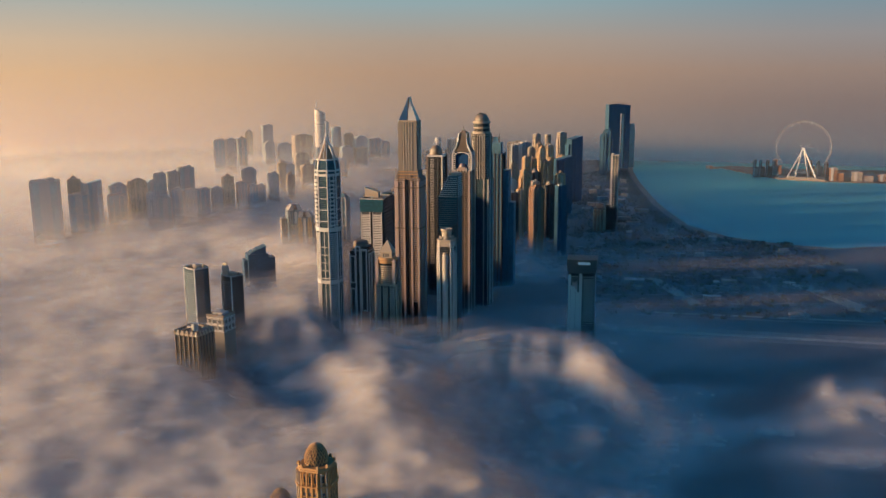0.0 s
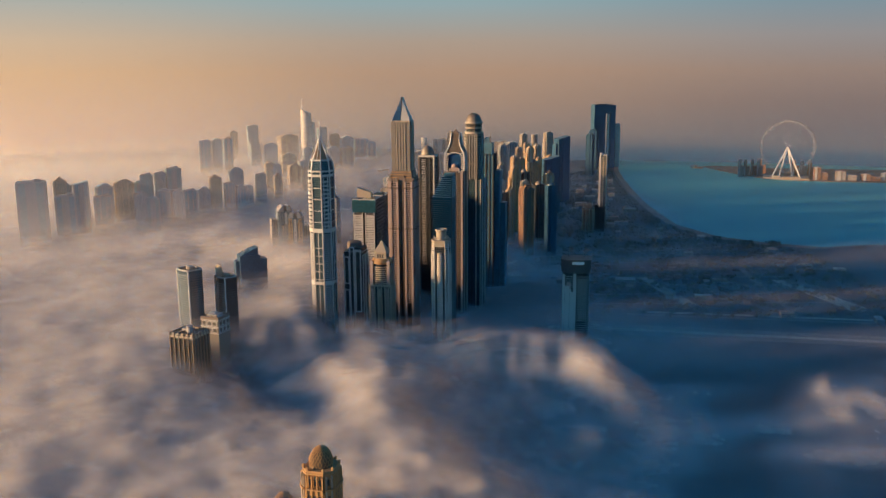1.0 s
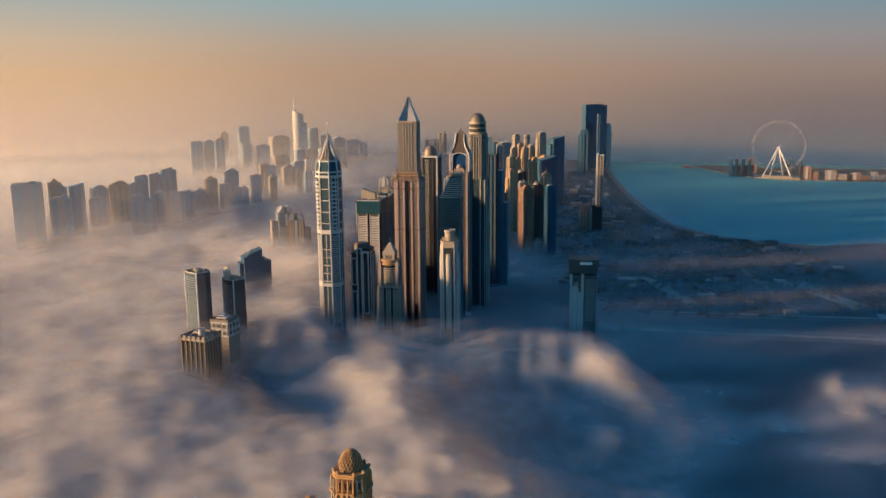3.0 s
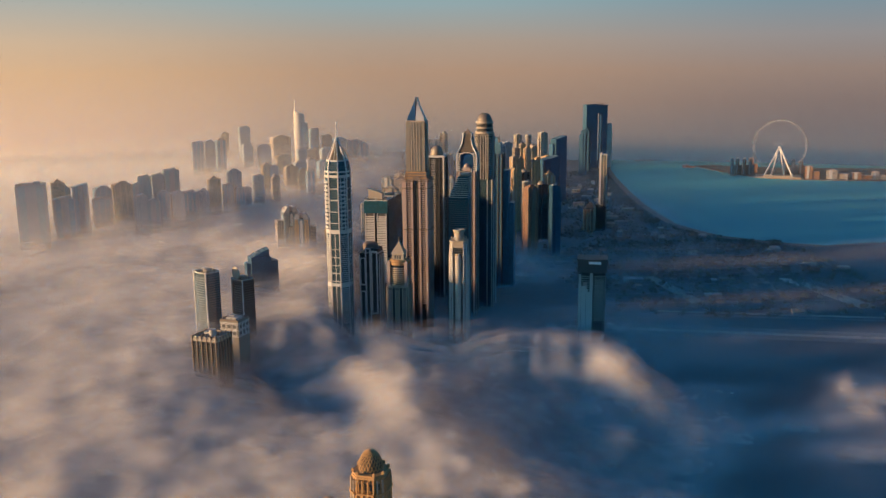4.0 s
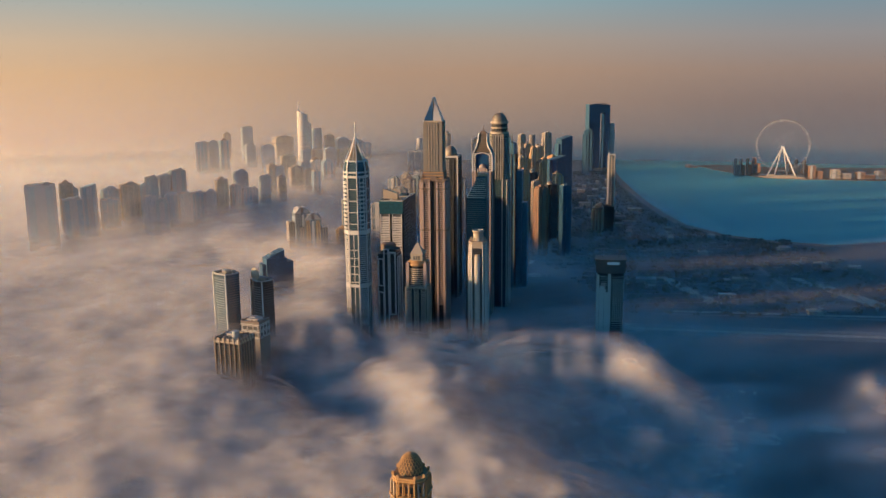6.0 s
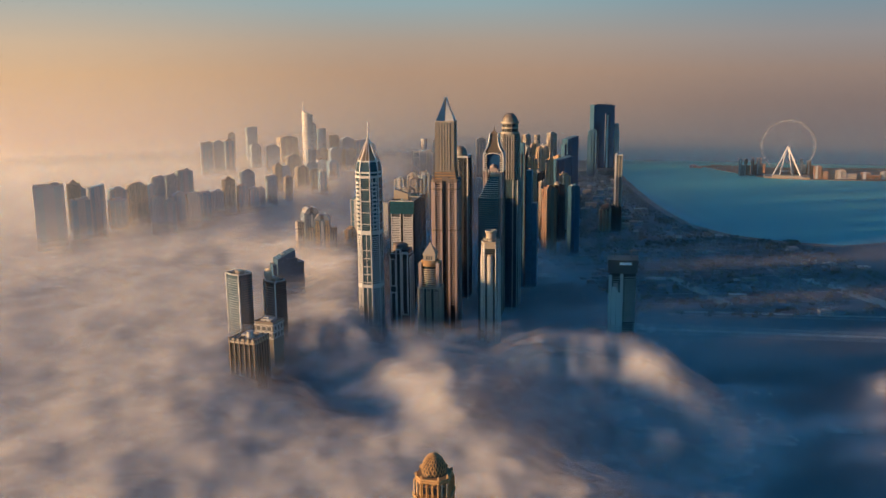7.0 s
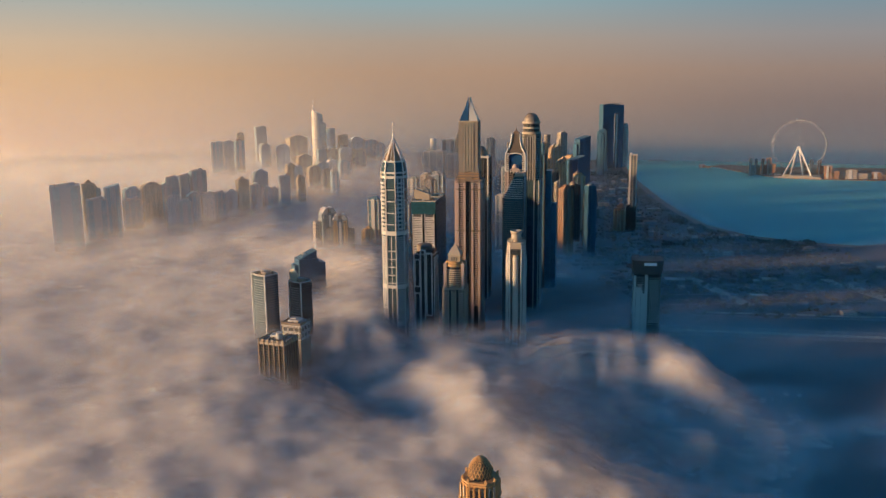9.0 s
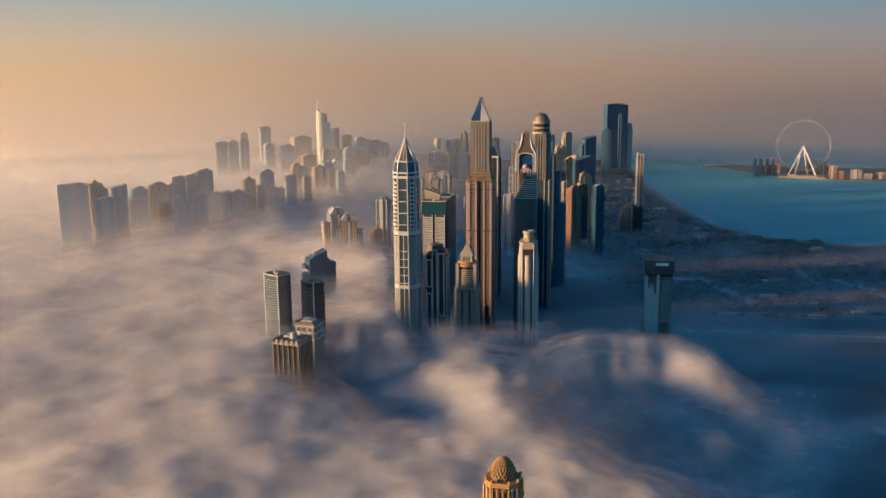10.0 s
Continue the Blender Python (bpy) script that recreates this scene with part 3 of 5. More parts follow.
def bell_tower(x, y):
    t = thing("skyscraper", x, y, GRID + 2, "brown tower with a bell-shaped white crown over a blue arch", "skyscraper")
    p = rect(36, 34)
    part("shaft", Solid().prism(p, 0, 286), GLASS_DARK, t)
    for i in (0, 1, 3):
        pier_on("pier", PINK, t, p, i, 0, 286, 4.2, 1.8, (-14.5, 14.5))
        pier_on("mullion", BROWN, t, p, i, 0, 284, 1.4, 1.0, (-5, 5))
        rows_on("balcony_slab", BROWN, t, p, i, steps(60, 286, 3.6), 6.4, 1.5, 2.2, -9)
        rows_on("balcony_slab", BROWN, t, p, i, steps(60, 286, 3.6), 6.4, 1.5, 2.2, 9)
    part("arch_glass", Solid().prism(rect(25, 27), 286, 322), CROWN_BLUE, t, "deep blue arched glass")
    for sx in (-1, 1):
        me = Solid().box(0, 0, 0, 6.5, 33, 2.0).mesh("crown_slab")
        me.materials.append(WHITE)
        for z in steps(286, 324, 4.1):
            part("crown_slab", me, WHITE, t, at=(sx * 15.8, 0, z))
        part("crown_side", Solid().box(sx * 14.6, 0, 286, 4.2, 31, 37), GLASS_DARK, t)
        for yy in (-16, 16):
            prof = [(19, 286), (19, 312), (18.2, 320), (15, 326), (11.5, 332), (9.4, 340), (8.4, 349), (8.0, 358)]
            s = Solid()
            for (a, z0), (b, z1) in zip(prof, prof[1:]):
                k0, k1 = (1 if z0 < 322 else 1 - (z0 - 322) / 70), (1 if z1 < 322 else 1 - (z1 - 322) / 70)
                s.beam((sx * a, yy * k0, z0), (sx * b, yy * k1, z1), 2.1)
            part("crown_rib", s, STEEL, t, "curved white rib")
    s = Solid()
    rings = []
    for r, z, k in ((17.5, 322, 1), (15.4, 326, 0.96), (11.6, 332, 0.86), (9.0, 340, 0.75), (8.0, 349, 0.62), (7.4, 357, 0.5)):
        rings.append([(-r, -15 * k, z), (r, -15 * k, z), (r, 15 * k, z), (-r, 15 * k, z)])
    part("crown_roof", s.ring_stack(rings), BRONZE, t, "dark brown flared roof")
    for k in range(7):
        part("roof_bar", Solid().beam((-14 + k * 0.9, -15.3 + k * 1.1, 327 + 4.2 * k), (14 - k * 0.9, -15.3 + k * 1.1, 327 + 4.2 * k), 0.6), BROWN, t)
    arch = Solid()
    for j in range(10):
        a0, a1 = math.pi * j / 10, math.pi * (j + 1) / 10
        arch.beam((14.5 * math.cos(a0), -17, 314 + 7.5 * math.sin(a0)), (14.5 * math.cos(a1), -17, 314 + 7.5 * math.sin(a1)), 1.5)
    part("arch_rib", arch, STEEL, t)
    part("inner_dome", Solid().box(0, -12, 286, 14, 12, 7).lathe(dome(6.6, 293, 7), 18, 0, -13), PINK, t, "small pink domed pavilion", smooth=False)
    for dx in (-9, -3, 3, 9):
        part("pavilion_column", Solid().box(dx, -17.2, 283, 1.5, 1.5, 8), WHITE, t)
    part("cap", Solid().box(0, 0, 357, 12, 12, 3).box(0, 0, 360, 8, 8, 3, top=0.6).lathe([(1.4, 363), (0.6, 368), (0.1, 374)], 8), BROWN, t)


def terraced_tower(x, y):
    t = thing("skyscraper", x, y, GRID, "teal glass tower with stacked balconies and a terraced top", "skyscraper")
    part("core", Solid().prism(rect(34, 32), 0, 262).prism(turned(rect(25, 32), 0, 4.5, 0), 262, 280).prism(turned(rect(17, 32), 0, 8, 0), 280, 298), GLASS_TEAL, t)

    def slab(x0, x1, bulge):
        n = 10
        pts = [(x0 + (x1 - x0) * i / n, -16.3 - bulge * math.sin(math.pi * i / n)) for i in range(n + 1)]
        return Solid().prism(pts + [(x1, 16.5), (x0, 16.5)], 0, 0.95).mesh("balcony_slab")

    full = slab(-18.2, 18.2, 2.6)
    # darker than the terrace slabs above
    full.materials.append(plain("dark_balcony", (0.10, 0.135, 0.155)))
    for z in steps(40, 262, 3.6):
        part("balcony_slab", full, None, t, at=(0, 0, z))
    for k, z in enumerate(steps(262, 300, 3.6)):
        me = slab(-17.4 + 1.8 * k, 18.2, 2.6 - 0.16 * k)
        # white puts the sunlit look of the top into the terrace slabs
        me.materials.append(WHITE)
        part("terrace_slab", me, None, t, at=(0, 0, z))
        part("terrace_wall", Solid().box(0.6 + 0.9 * k, 0, 0.9, 32 - 1.9 * k, 28, 2.7), GLASS_TEAL, t, at=(0, 0, z))
    for dx in (-17.6, 17.6):
        part("fin", Solid().box(dx, -15, 0, 1.0, 5, 264 if dx < 0 else 300), DARK, t)
    part("roof_pavilion", Solid().box(10, 0, 298.5, 16, 20, 4).box(10, 0, 302.5, 18, 22, 0.6), CREAM, t)


def drum_topped_tower(x, y):
    t = thing("skyscraper", x, y, GRID + 3, "slender white apartment tower with a round cream crown", "skyscraper")
    p = chamfered(27, 26, 5.2)
    part("core", Solid().prism(p, 0, 196), GLASS_DARK, t)
    bay = [(4.9 * math.cos(a), 3.9 * math.sin(a)) for a in [math.pi + math.pi * k / 8 for k in range(9)]]
    me = Solid().prism(bay, 0, 1.9).mesh("balcony_slab")
    me.materials.append(WHITE)
    for i in (0, 2, 6):
        mx, my, a, w = side(p, i)
        for z in steps(20, 178, 3.5):
            ob = part("balcony_slab", me, WHITE, t, at=(mx, my, z))
            ob.rotation_euler[2] = a
        col = part("bay_wall", Solid().prism([(q * 0.86, r * 0.82) for q, r in bay], 0, 180), CREAM, t, at=(mx, my, 0))
        col.rotation_euler[2] = a
        pier_on("glass_strip", DARK, t, p, i, 0, 180, 2.6, 0.4, (-6.6, 6.6))
    for i in (1, 3, 5, 7):
        w = side(p, i)[3]
        rows_on("balcony_slab", WHITE, t, p, i, steps(20, 194, 3.5), w - 0.8, 1.8, 1.3)
        pier_on("pier", WHITE, t, p, i, 0, 196, 1.3, 1.6, (-w / 2 + 0.5, w / 2 - 0.5))
    part("glass_band", Solid().prism(grown(p, 0.7), 181, 190), GLASS_DARK, t, "dark glazed band under the crown")
    part("cornice", Solid().prism(grown(p, 1.6), 190, 194).prism(grown(p, 0.4), 194, 199).prism(grown(p, 2.0), 199, 201), CREAM, t)
    part("crown_drum", Solid().lathe([(9.5, 201), (9.5, 204), (8.2, 204.5), (8.2, 213), (8.6, 214), (10.0, 216.5), (10.0, 218.5), (9.4, 218.6), (9.5, 217.5), (0.1, 217)], 28), CREAM, t, "round cream drum with a flared rim")
    for k in range(8):
        a = math.tau * k / 8
        part("crown_post", Solid().box(12 * math.cos(a), 11.5 * math.sin(a), 200.5, 1.6, 1.6, 6), CREAM, t)
    part("roof_unit", Solid().box(2, 1, 216.8, 5, 4, 3), GREY, t)


def gabled_tower(x, y):
    t = thing("skyscraper", x, y, GRID + 2, "brown apartment tower with a rounded drum and cream pyramid roof", "skyscraper")
    p = rect(34, 31)
    part("core", Solid().prism(p, 0, 122), GLASS_DARK, t)
    for i in (0, 1, 3):
        w = side(p, i)[3]
        for s in (-w * 0.36, 0, w * 0.36):
            rows_on("balcony_slab", CREAM if s == 0 else PINK, t, p, i, steps(20, 120, 3.4), w * 0.2, 1.6, 2.4 if s else 3.4, s)
            pier_on("bay_wall", BROWN, t, p, i, 0, 122, w * 0.15, 1.2 if s else 2.0, (s,))
            pier_on("pier", CREAM, t, p, i, 0, 124, 0.9, 2.6, (s - w * 0.105, s + w * 0.105))
    part("cornice", Solid().prism(grown(p, 1.8), 121.5, 124), CREAM, t)
    part("drum", Solid().lathe([(14.5, 124), (14.5, 160)], 28), GLASS_DARK, t)
    me = Solid().lathe([(14, 0), (16.2, 0), (16.2, 1.7), (14, 1.7)], 28).mesh("drum_slab")
    me.materials.append(CREAM)
    for z in steps(125, 158, 3.5):
        part("drum_slab", me, CREAM, t, at=(0, 0, z))
    for sx in (-1, 1):
        for sy in (-1, 1):
            part("corner_tower", Solid().box(sx * 14.6, sy * 13, 122, 5, 5, 41).box(sx * 14.6, sy * 13, 163, 6, 6, 1.6).box(sx * 14.6, sy * 13, 164.6, 3, 3, 3, top=0.3), PINK, t)
    part("upper_cornice", Solid().lathe([(14.6, 159), (17.6, 160), (17.6, 164), (16, 165), (14.5, 168), (0.1, 168)], 28), GOLD, t, "ochre cornice ring")
    attic = part("attic", Solid().box(0, 0, 167, 20, 20, 12), CREAM, t)
    for i in range(4):
        pier_on("window", DARK, attic, rect(20, 20), i, 169.5, 175.5, 2.6, 0.15, (-4, 0, 4))
        pier_on("gable", CREAM, attic, rect(20, 20), i, 177.5, 179, 21, 0.9, (0,))
    part("pyramid_roof", Solid().prism(rect(22.5, 22.5), 179, 197, 0.05), CREAM, t, "pale pyramid roof", smooth=False)
    part("finial", Solid().lathe([(0.5, 196), (0.25, 202), (0.05, 207)], 8), METAL, t)


def framed_tower(x, y):
    t = thing("skyscraper", x, y, GRID, "dark glass tower with tall white rectangular frames", "skyscraper")
    p = rect(33, 28)
    part("core", Solid().prism(p, 0, 172).box(5, 0, 172, 21, 25, 8), GLASS_DARK, t)
    frame_on(t, STEEL, p, 0, 116, 164, 8.2, 1.7, 1.7, -12)
    frame_on(t, STEEL, p, 0, 40, 106, 8.2, 1.7, 1.7, -12)
    frame_on(t, STEEL, p, 0, 20, 181, 7.6, 1.7, 2.8, -2.4)
    frame_on(t, STEEL, p, 0, 66, 176, 9.4, 1.8, 2.0, 8.6)
    for i in (1, 3):
        frame_on(t, STEEL, p, i, 40, 168, 10, 1.4, 1.6, -8)
        frame_on(t, STEEL, p, i, 40, 168, 10, 1.4, 1.6, 8)
    for i in (0, 1, 3):
        rows_on("spandrel", DARK, t, p, i, steps(40, 168, 3.5), side(p, i)[3] - 2, 0.8, 0.3)
    parapet(t, p, 172, 1.8, 0.7, GREY)
    part("crown_wall", Solid().lathe([(13, 176), (13, 184), (12.4, 186), (9, 188), (0.1, 188)], 20, -4, 6), BROWN, t, "rounded brown roof block")
    roof_plant(t, 180, 24, 22, seed=3)


def louvred_tower(x, y):
    t = thing("skyscraper", x, y, GRID + 3, "tower with white louvred bays under a teal glass top", "skyscraper")
    p = rect(46, 62)
    part("core", Solid().prism(p, 0, 229), GLASS_DARK, t)
    part("top_glass", Solid().prism(grown(p, 0.9), 207, 231), GLASS_TEAL, t, "teal glass top storeys")
    for s in (-11.8, 11.8):
        pier_on("bay_wall", DARK, t, p, 0, 0, 206.5, 18.8, 1.0, (s,))
        rows_on("louvre", STEEL, t, p, 0, steps(70, 205, 3.4), 17.6, 1.9, 2.0, s)
        pier_on("pier", WHITE, t, p, 0, 0, 206.5, 1.4, 2.4, (s - 8.8, s + 8.8))
    part("side_glass", Solid().box(23.4, 1.5, 0, 1.2, 56, 232), GLASS_BLUE, t, "dark blue side wall")
    rows_on("spandrel", DARK, t, p, 1, steps(60, 228, 7), 54, 0.9, 1.9)
    part("rear_wing", Solid().box(8, 66, 0, 30, 68, 230).box(8, 60, 230, 14, 20, 4), GLASS_BLUE, t, "long dark blue glass rear wing")
    parapet(t, grown(p, 0.9), 231, 2.0, 0.7, GREY)
    s = Solid().ring_stack([[(-20, -8, 231), (8, -8, 231), (8, 4, 231), (-20, 4, 231)], [(-20, -8, 252), (8, -8, 243), (8, 4, 243), (-20, 4, 252)]])
    part("roof_screen", s, CREAM, t, "slanting beige plant screen")
    part("roof_ball", Solid().lathe(dome(2.6, 231, 4), 12, -2, -19), WHITE, t)
    roof_plant(t, 231, 44, 36, seed=5)


def gold_domed_tower(x, y):
    t = thing("skyscraper", x, y, GRID + 2, "slender grey tower with a bronze dome and a pale corner column", "skyscraper")
    p = rect(33, 32)
    part("core", Solid().prism(p, 0, 300), GLASS_DARK, t)
    for i in (0, 1, 3):
        # left-face slabs are dark: shade put into colour on the sunward side
        rows_on("balcony_slab", DARK if i == 3 else GREY, t, p, i, steps(70, 298, 3.6), 9, 1.2, 1.3, -7)
        pier_on("pier", WHITE if i == 0 else BROWN, t, p, i, 0, 303, 2.6, 2.4, (15.0,))
        pier_on("pier", DARK, t, p, i, 0, 300, 2.2, 1.4, (-15, 6))
        rows_on("spandrel", DARK, t, p, i, steps(70, 298, 3.6), 5, 1.0, 0.5, 10.5)
    part("cornice", Solid().prism(grown(p, 1.6), 299, 303), WHITE, t)
    part("dome", Solid().lathe([(14, 303), (14, 306)] + dome(13.2, 306, 17, tip=4), 24, -2, 0), METAL, t, "green-bronze pointed dome", smooth=True)


def dark_spired_tower(x, y):
    t = thing("skyscraper", x, y, GRID, "dark blue stepped tower with twin thin pinnacles", "skyscraper")
    p = rect(34, 34)
    part("core", Solid().prism(p, 0, 296).prism(rect(25, 25), 296, 322).prism(rect(13, 13), 322, 334, 0.5), FAR_BLUE, t)
    for i in (0, 1, 3):
        pier_on("pier", DARK, t, p, i, 0, 299, 2.0, 1.4, (-16, -8, 0, 8, 16))
    for dx in (-8, 8):
        part("pinnacle", Solid().lathe([(1.6, 320), (1.0, 334), (0.1, 350)], 8, dx, -6), DARK, t)
    part("wing", Solid().box(17, 6, 0, 26, 30, 262), FAR_BLUE, t)
    part("wing", Solid().box(30, 10, 0, 22, 26, 190), FAR_BLUE, t)


def unfinished_tower(x, y):
    t = thing("skyscraper", x, y, GRID + 3, "half-clad tower under construction with a dark crown and cranes", "skyscraper")
    p = chamfered(46, 38, 5)
    part("core", Solid().prism(p, 0, 128), GLASS_DARK, t)
    me = Solid().prism(grown(p, 0.8), 0, 0.9).mesh("floor_slab")
    me.materials.append(GREY)
    for z in steps(20, 126, 4.0):
        part("floor_slab", me, GREY, t, at=(0, 0, z))
    n = 12
    bow = [(-25 + 50 * i / n, -19 - 5 * math.sin(math.pi * i / n)) for i in range(n + 1)] + [(25, 19), (-25, 19)]
    crown = part("crown", Solid().prism(bow, 128, 150, 1.05), DARK, t, "dark bowed crown")
    part("crown_lip", Solid().prism([(a * 1.06, b * 1.06) for a, b in bow], 150, 151.6), DARK, crown)
    part("sign_panel", Solid().box(4, -25.2, 143.5, 21, 0.8, 4.6), plain("sign_white", (0.8, 0.8, 0.8), grain=0.05), crown, "blank white sign panel")
    for s, z0, z1, w in ((-21, 0, 124, 4), (-14.5, 0, 103, 8), (-7, 0, 92, 6), (-1.5, 0, 126, 5), (-10, 92, 98, 5)):
        pier_on("cladding_panel", WHITE, t, [(-23, -19), (23, -19)], 0, z0, z1, w, 1.8, (s,), "new white cladding")
    pier_on("bare_wall", PINK, t, [(-23, -19), (23, -19)], 0, 92, 110, 8, 0.9, (-12,))
    w = Solid().box(0, -0.3, 0, 1.7, 1.0, 1.7).mesh("window")
    w.materials.append(GREY)
    for z in steps(40, 118, 4.0):
        for k in range(5):
            part("window", w, GREY, t, at=(6 + 3.1 * k, -19.4, z + 1.4))
    for dx, h in ((-14, 16), (14, 14)):
        part("tower_crane", Solid().beam((dx, 0, 151), (dx, 0, 151 + h), 1.3).beam((dx - 3, 0, 150 + h), (dx + 9, -3, 152 + h), 1.0).beam((dx, 0, 153 + h), (dx + 6, -2, 151.5 + h), 0.4), DARK, t)


def lens_tower(x, y, top, w, rz, label, disc=False):
    """Office tower on a lens-shaped plan, with louvred curved sides and a bright corner edge."""
    t = thing("office_tower", x, y, rz, label, "office tower", "office towers in the fog")
    n = 9
    front = [(-w / 2 + w * i / n, -w * 0.36 - w * 0.09 * math.sin(math.pi * i / n)) for i in range(n + 1)]
    p = front + [(w * 0.5, w * 0.36), (w * 0.1, w * 0.45), (-w * 0.5, w * 0.36)]
    part("core", Solid().prism(p, 0, top), GLASS_DARK if disc else GLASS_BLUE, t)
    me = Solid().prism(front + [(w / 2, -w * 0.30), (-w / 2, -w * 0.30)], 0, 0.9).mesh("louvre_band")
    for v in me.vertices:
        v.co.x, v.co.y = v.co.x * 1.015, v.co.y - 0.5
    me.materials.append(GLASS_GREY if disc else COOL)
    for z in steps(30, top - 3, 3.8):
        part("louvre_band", me, None, t, at=(0, 0, z))
    for dx, dy in ((w / 2, -w * 0.36), (-w / 2, -w * 0.36)):
        part("corner_edge", Solid().box(dx, dy - 0.4, 0, 1.3, 1.6, top + 2), STEEL, t)
    rows_on("spandrel", DARK, t, [(w / 2, -w * 0.36), (w / 2, w * 0.36)], 0, steps(30, top - 3, 3.8), w * 0.66, 1.0, 0.5)
    parapet(t, p, top, 2.2, 0.8, GREY)
    part("roof_rim", Solid().lathe([(w * 0.22, top), (w * 0.22, top + 4), (w * 0.18, top + 4.4), (0.1, top + 4.2)], 20, 0, 2), CREAM, t)
    roof_plant(t, top, w * 0.8, w * 0.55, seed=int(w))
    if disc:
        s = Solid()
        r = 10.4
        ring = [(r * math.cos(math.tau * i / 28), r * math.sin(math.tau * i / 28)) for i in range(28)]
        s.ring_stack([[(a - 4, -w * 0.34, top + 10.5 + b) for a, b in ring], [(a - 4, -w * 0.34 + 1.4, top + 10.5 + b) for a, b in ring]])
        disc_part = part("roof_disc", s, CREAM, t, "upright pale disc on the roof")
        part("disc_frame", Solid().box(-9, -w * 0.34 + 2, top, 1.2, 1.2, 9).box(2, -w * 0.34 + 2, top, 1.2, 1.2, 9), METAL, disc_part)


def pillared_block(x, y):
    t = thing("office_tower", x, y, GRID - 8, "office block rising from fog, shaded shaft and lit top put into its stone colours", "office tower", "office towers in the fog")
    p = rect(40, 34)
    part("core", Solid().prism(p, 0, 117), GLASS_DARK, t)
    for i, w in ((0, 40), (1, 34), (2, 40), (3, 34)):
        # fog shade is put into brown pillars and dark spandrels, sunlight into cream tops
        pier_on("pillar", BROWN, t, p, i, 0, 121, 1.3, 1.8, [w * k for k in (-0.48, -0.29, -0.1, 0.1, 0.29, 0.48)])
        rows_on("spandrel", DARK, t, p, i, steps(60, 112, 3.7), w - 1, 1.2, 0.5)
        rows_on("lintel", CREAM, t, p, i, [114], w + 1, 3.2, 1.5)
    part("roof_deck", Solid().prism(rect(38, 32), 117, 117.8), ROOFING, t)
    parapet(t, grown(p, 0.4), 117.2, 3.4, 0.8, CREAM)
    part("cooling_tower", Solid().lathe([(4.6, 118), (4.6, 127), (5.0, 127.4), (5.0, 128.4), (0.1, 128.4)], 18, 4, -3), GREY, t)
    roof_plant(t, 117.8, 34, 26, seed=8)


def framed_block(x, y):
    t = thing("office_tower", x, y, GRID - 8, "pale office block with square framed windows and flat roof", "office tower", "office towers in the fog")
    p = rect(31, 29)
    part("core", Solid().prism(p, 0, 113), TAN, t)
    for i in range(4):
        w = side(p, i)[3]
        for s in (-w * 0.3, 0, w * 0.3):
            for z in (92, 102):
                rows_on("window", DARK, t, p, i, [z], w * 0.22, 6.4, 0.12, s)
                frame_on(t, WHITE, p, i, z - 0.5, z + 6.9, w * 0.24, 0.7, 0.8, s, "window_frame")
        rows_on("string_course", WHITE, t, p, i, [89.5, 99.6, 110], w + 1.4, 1.0, 0.9)
    part("roof_deck", Solid().prism(rect(29, 27), 113, 113.6), ROOFING, t)
    parapet(t, grown(p, 0.6), 113, 2.4, 1.0, BROWN)
    part("roof_screen", Solid().box(0, 0, 113.6, 18, 15, 3.2).box(0, 0, 116.8, 19, 16, 0.5), GREY, t)
    roof_plant(t, 113.6, 26, 24, seed=9)


def blue_block(x, y):
    t = thing("office_tower", x, y, 22, "blue glass office block of stepped volumes in fog", "office tower", "office towers in the fog")
    part("core", Solid().box(-4, 0, 0, 38, 34, 132), GATE_BLUE, t)
    part("wing", Solid().box(18, 4, 0, 24, 26, 122), GATE_BLUE, t)
    part("wing", Solid().box(-24, 3, 0, 12, 24, 120), GATE_BLUE, t)
    s = Solid().ring_stack([[(-20, -15, 132), (12, -15, 132), (12, 12, 132), (-20, 12, 132)], [(-14, -12, 137), (12, -15, 147), (12, 12, 147), (-14, 10, 137)]])
    part("sloping_top", s, GATE_BLUE, t)
    part("roof_unit", Solid().box(-6, 0, 134, 12, 12, 6).box(18, 4, 122, 10, 8, 3), GREY, t)


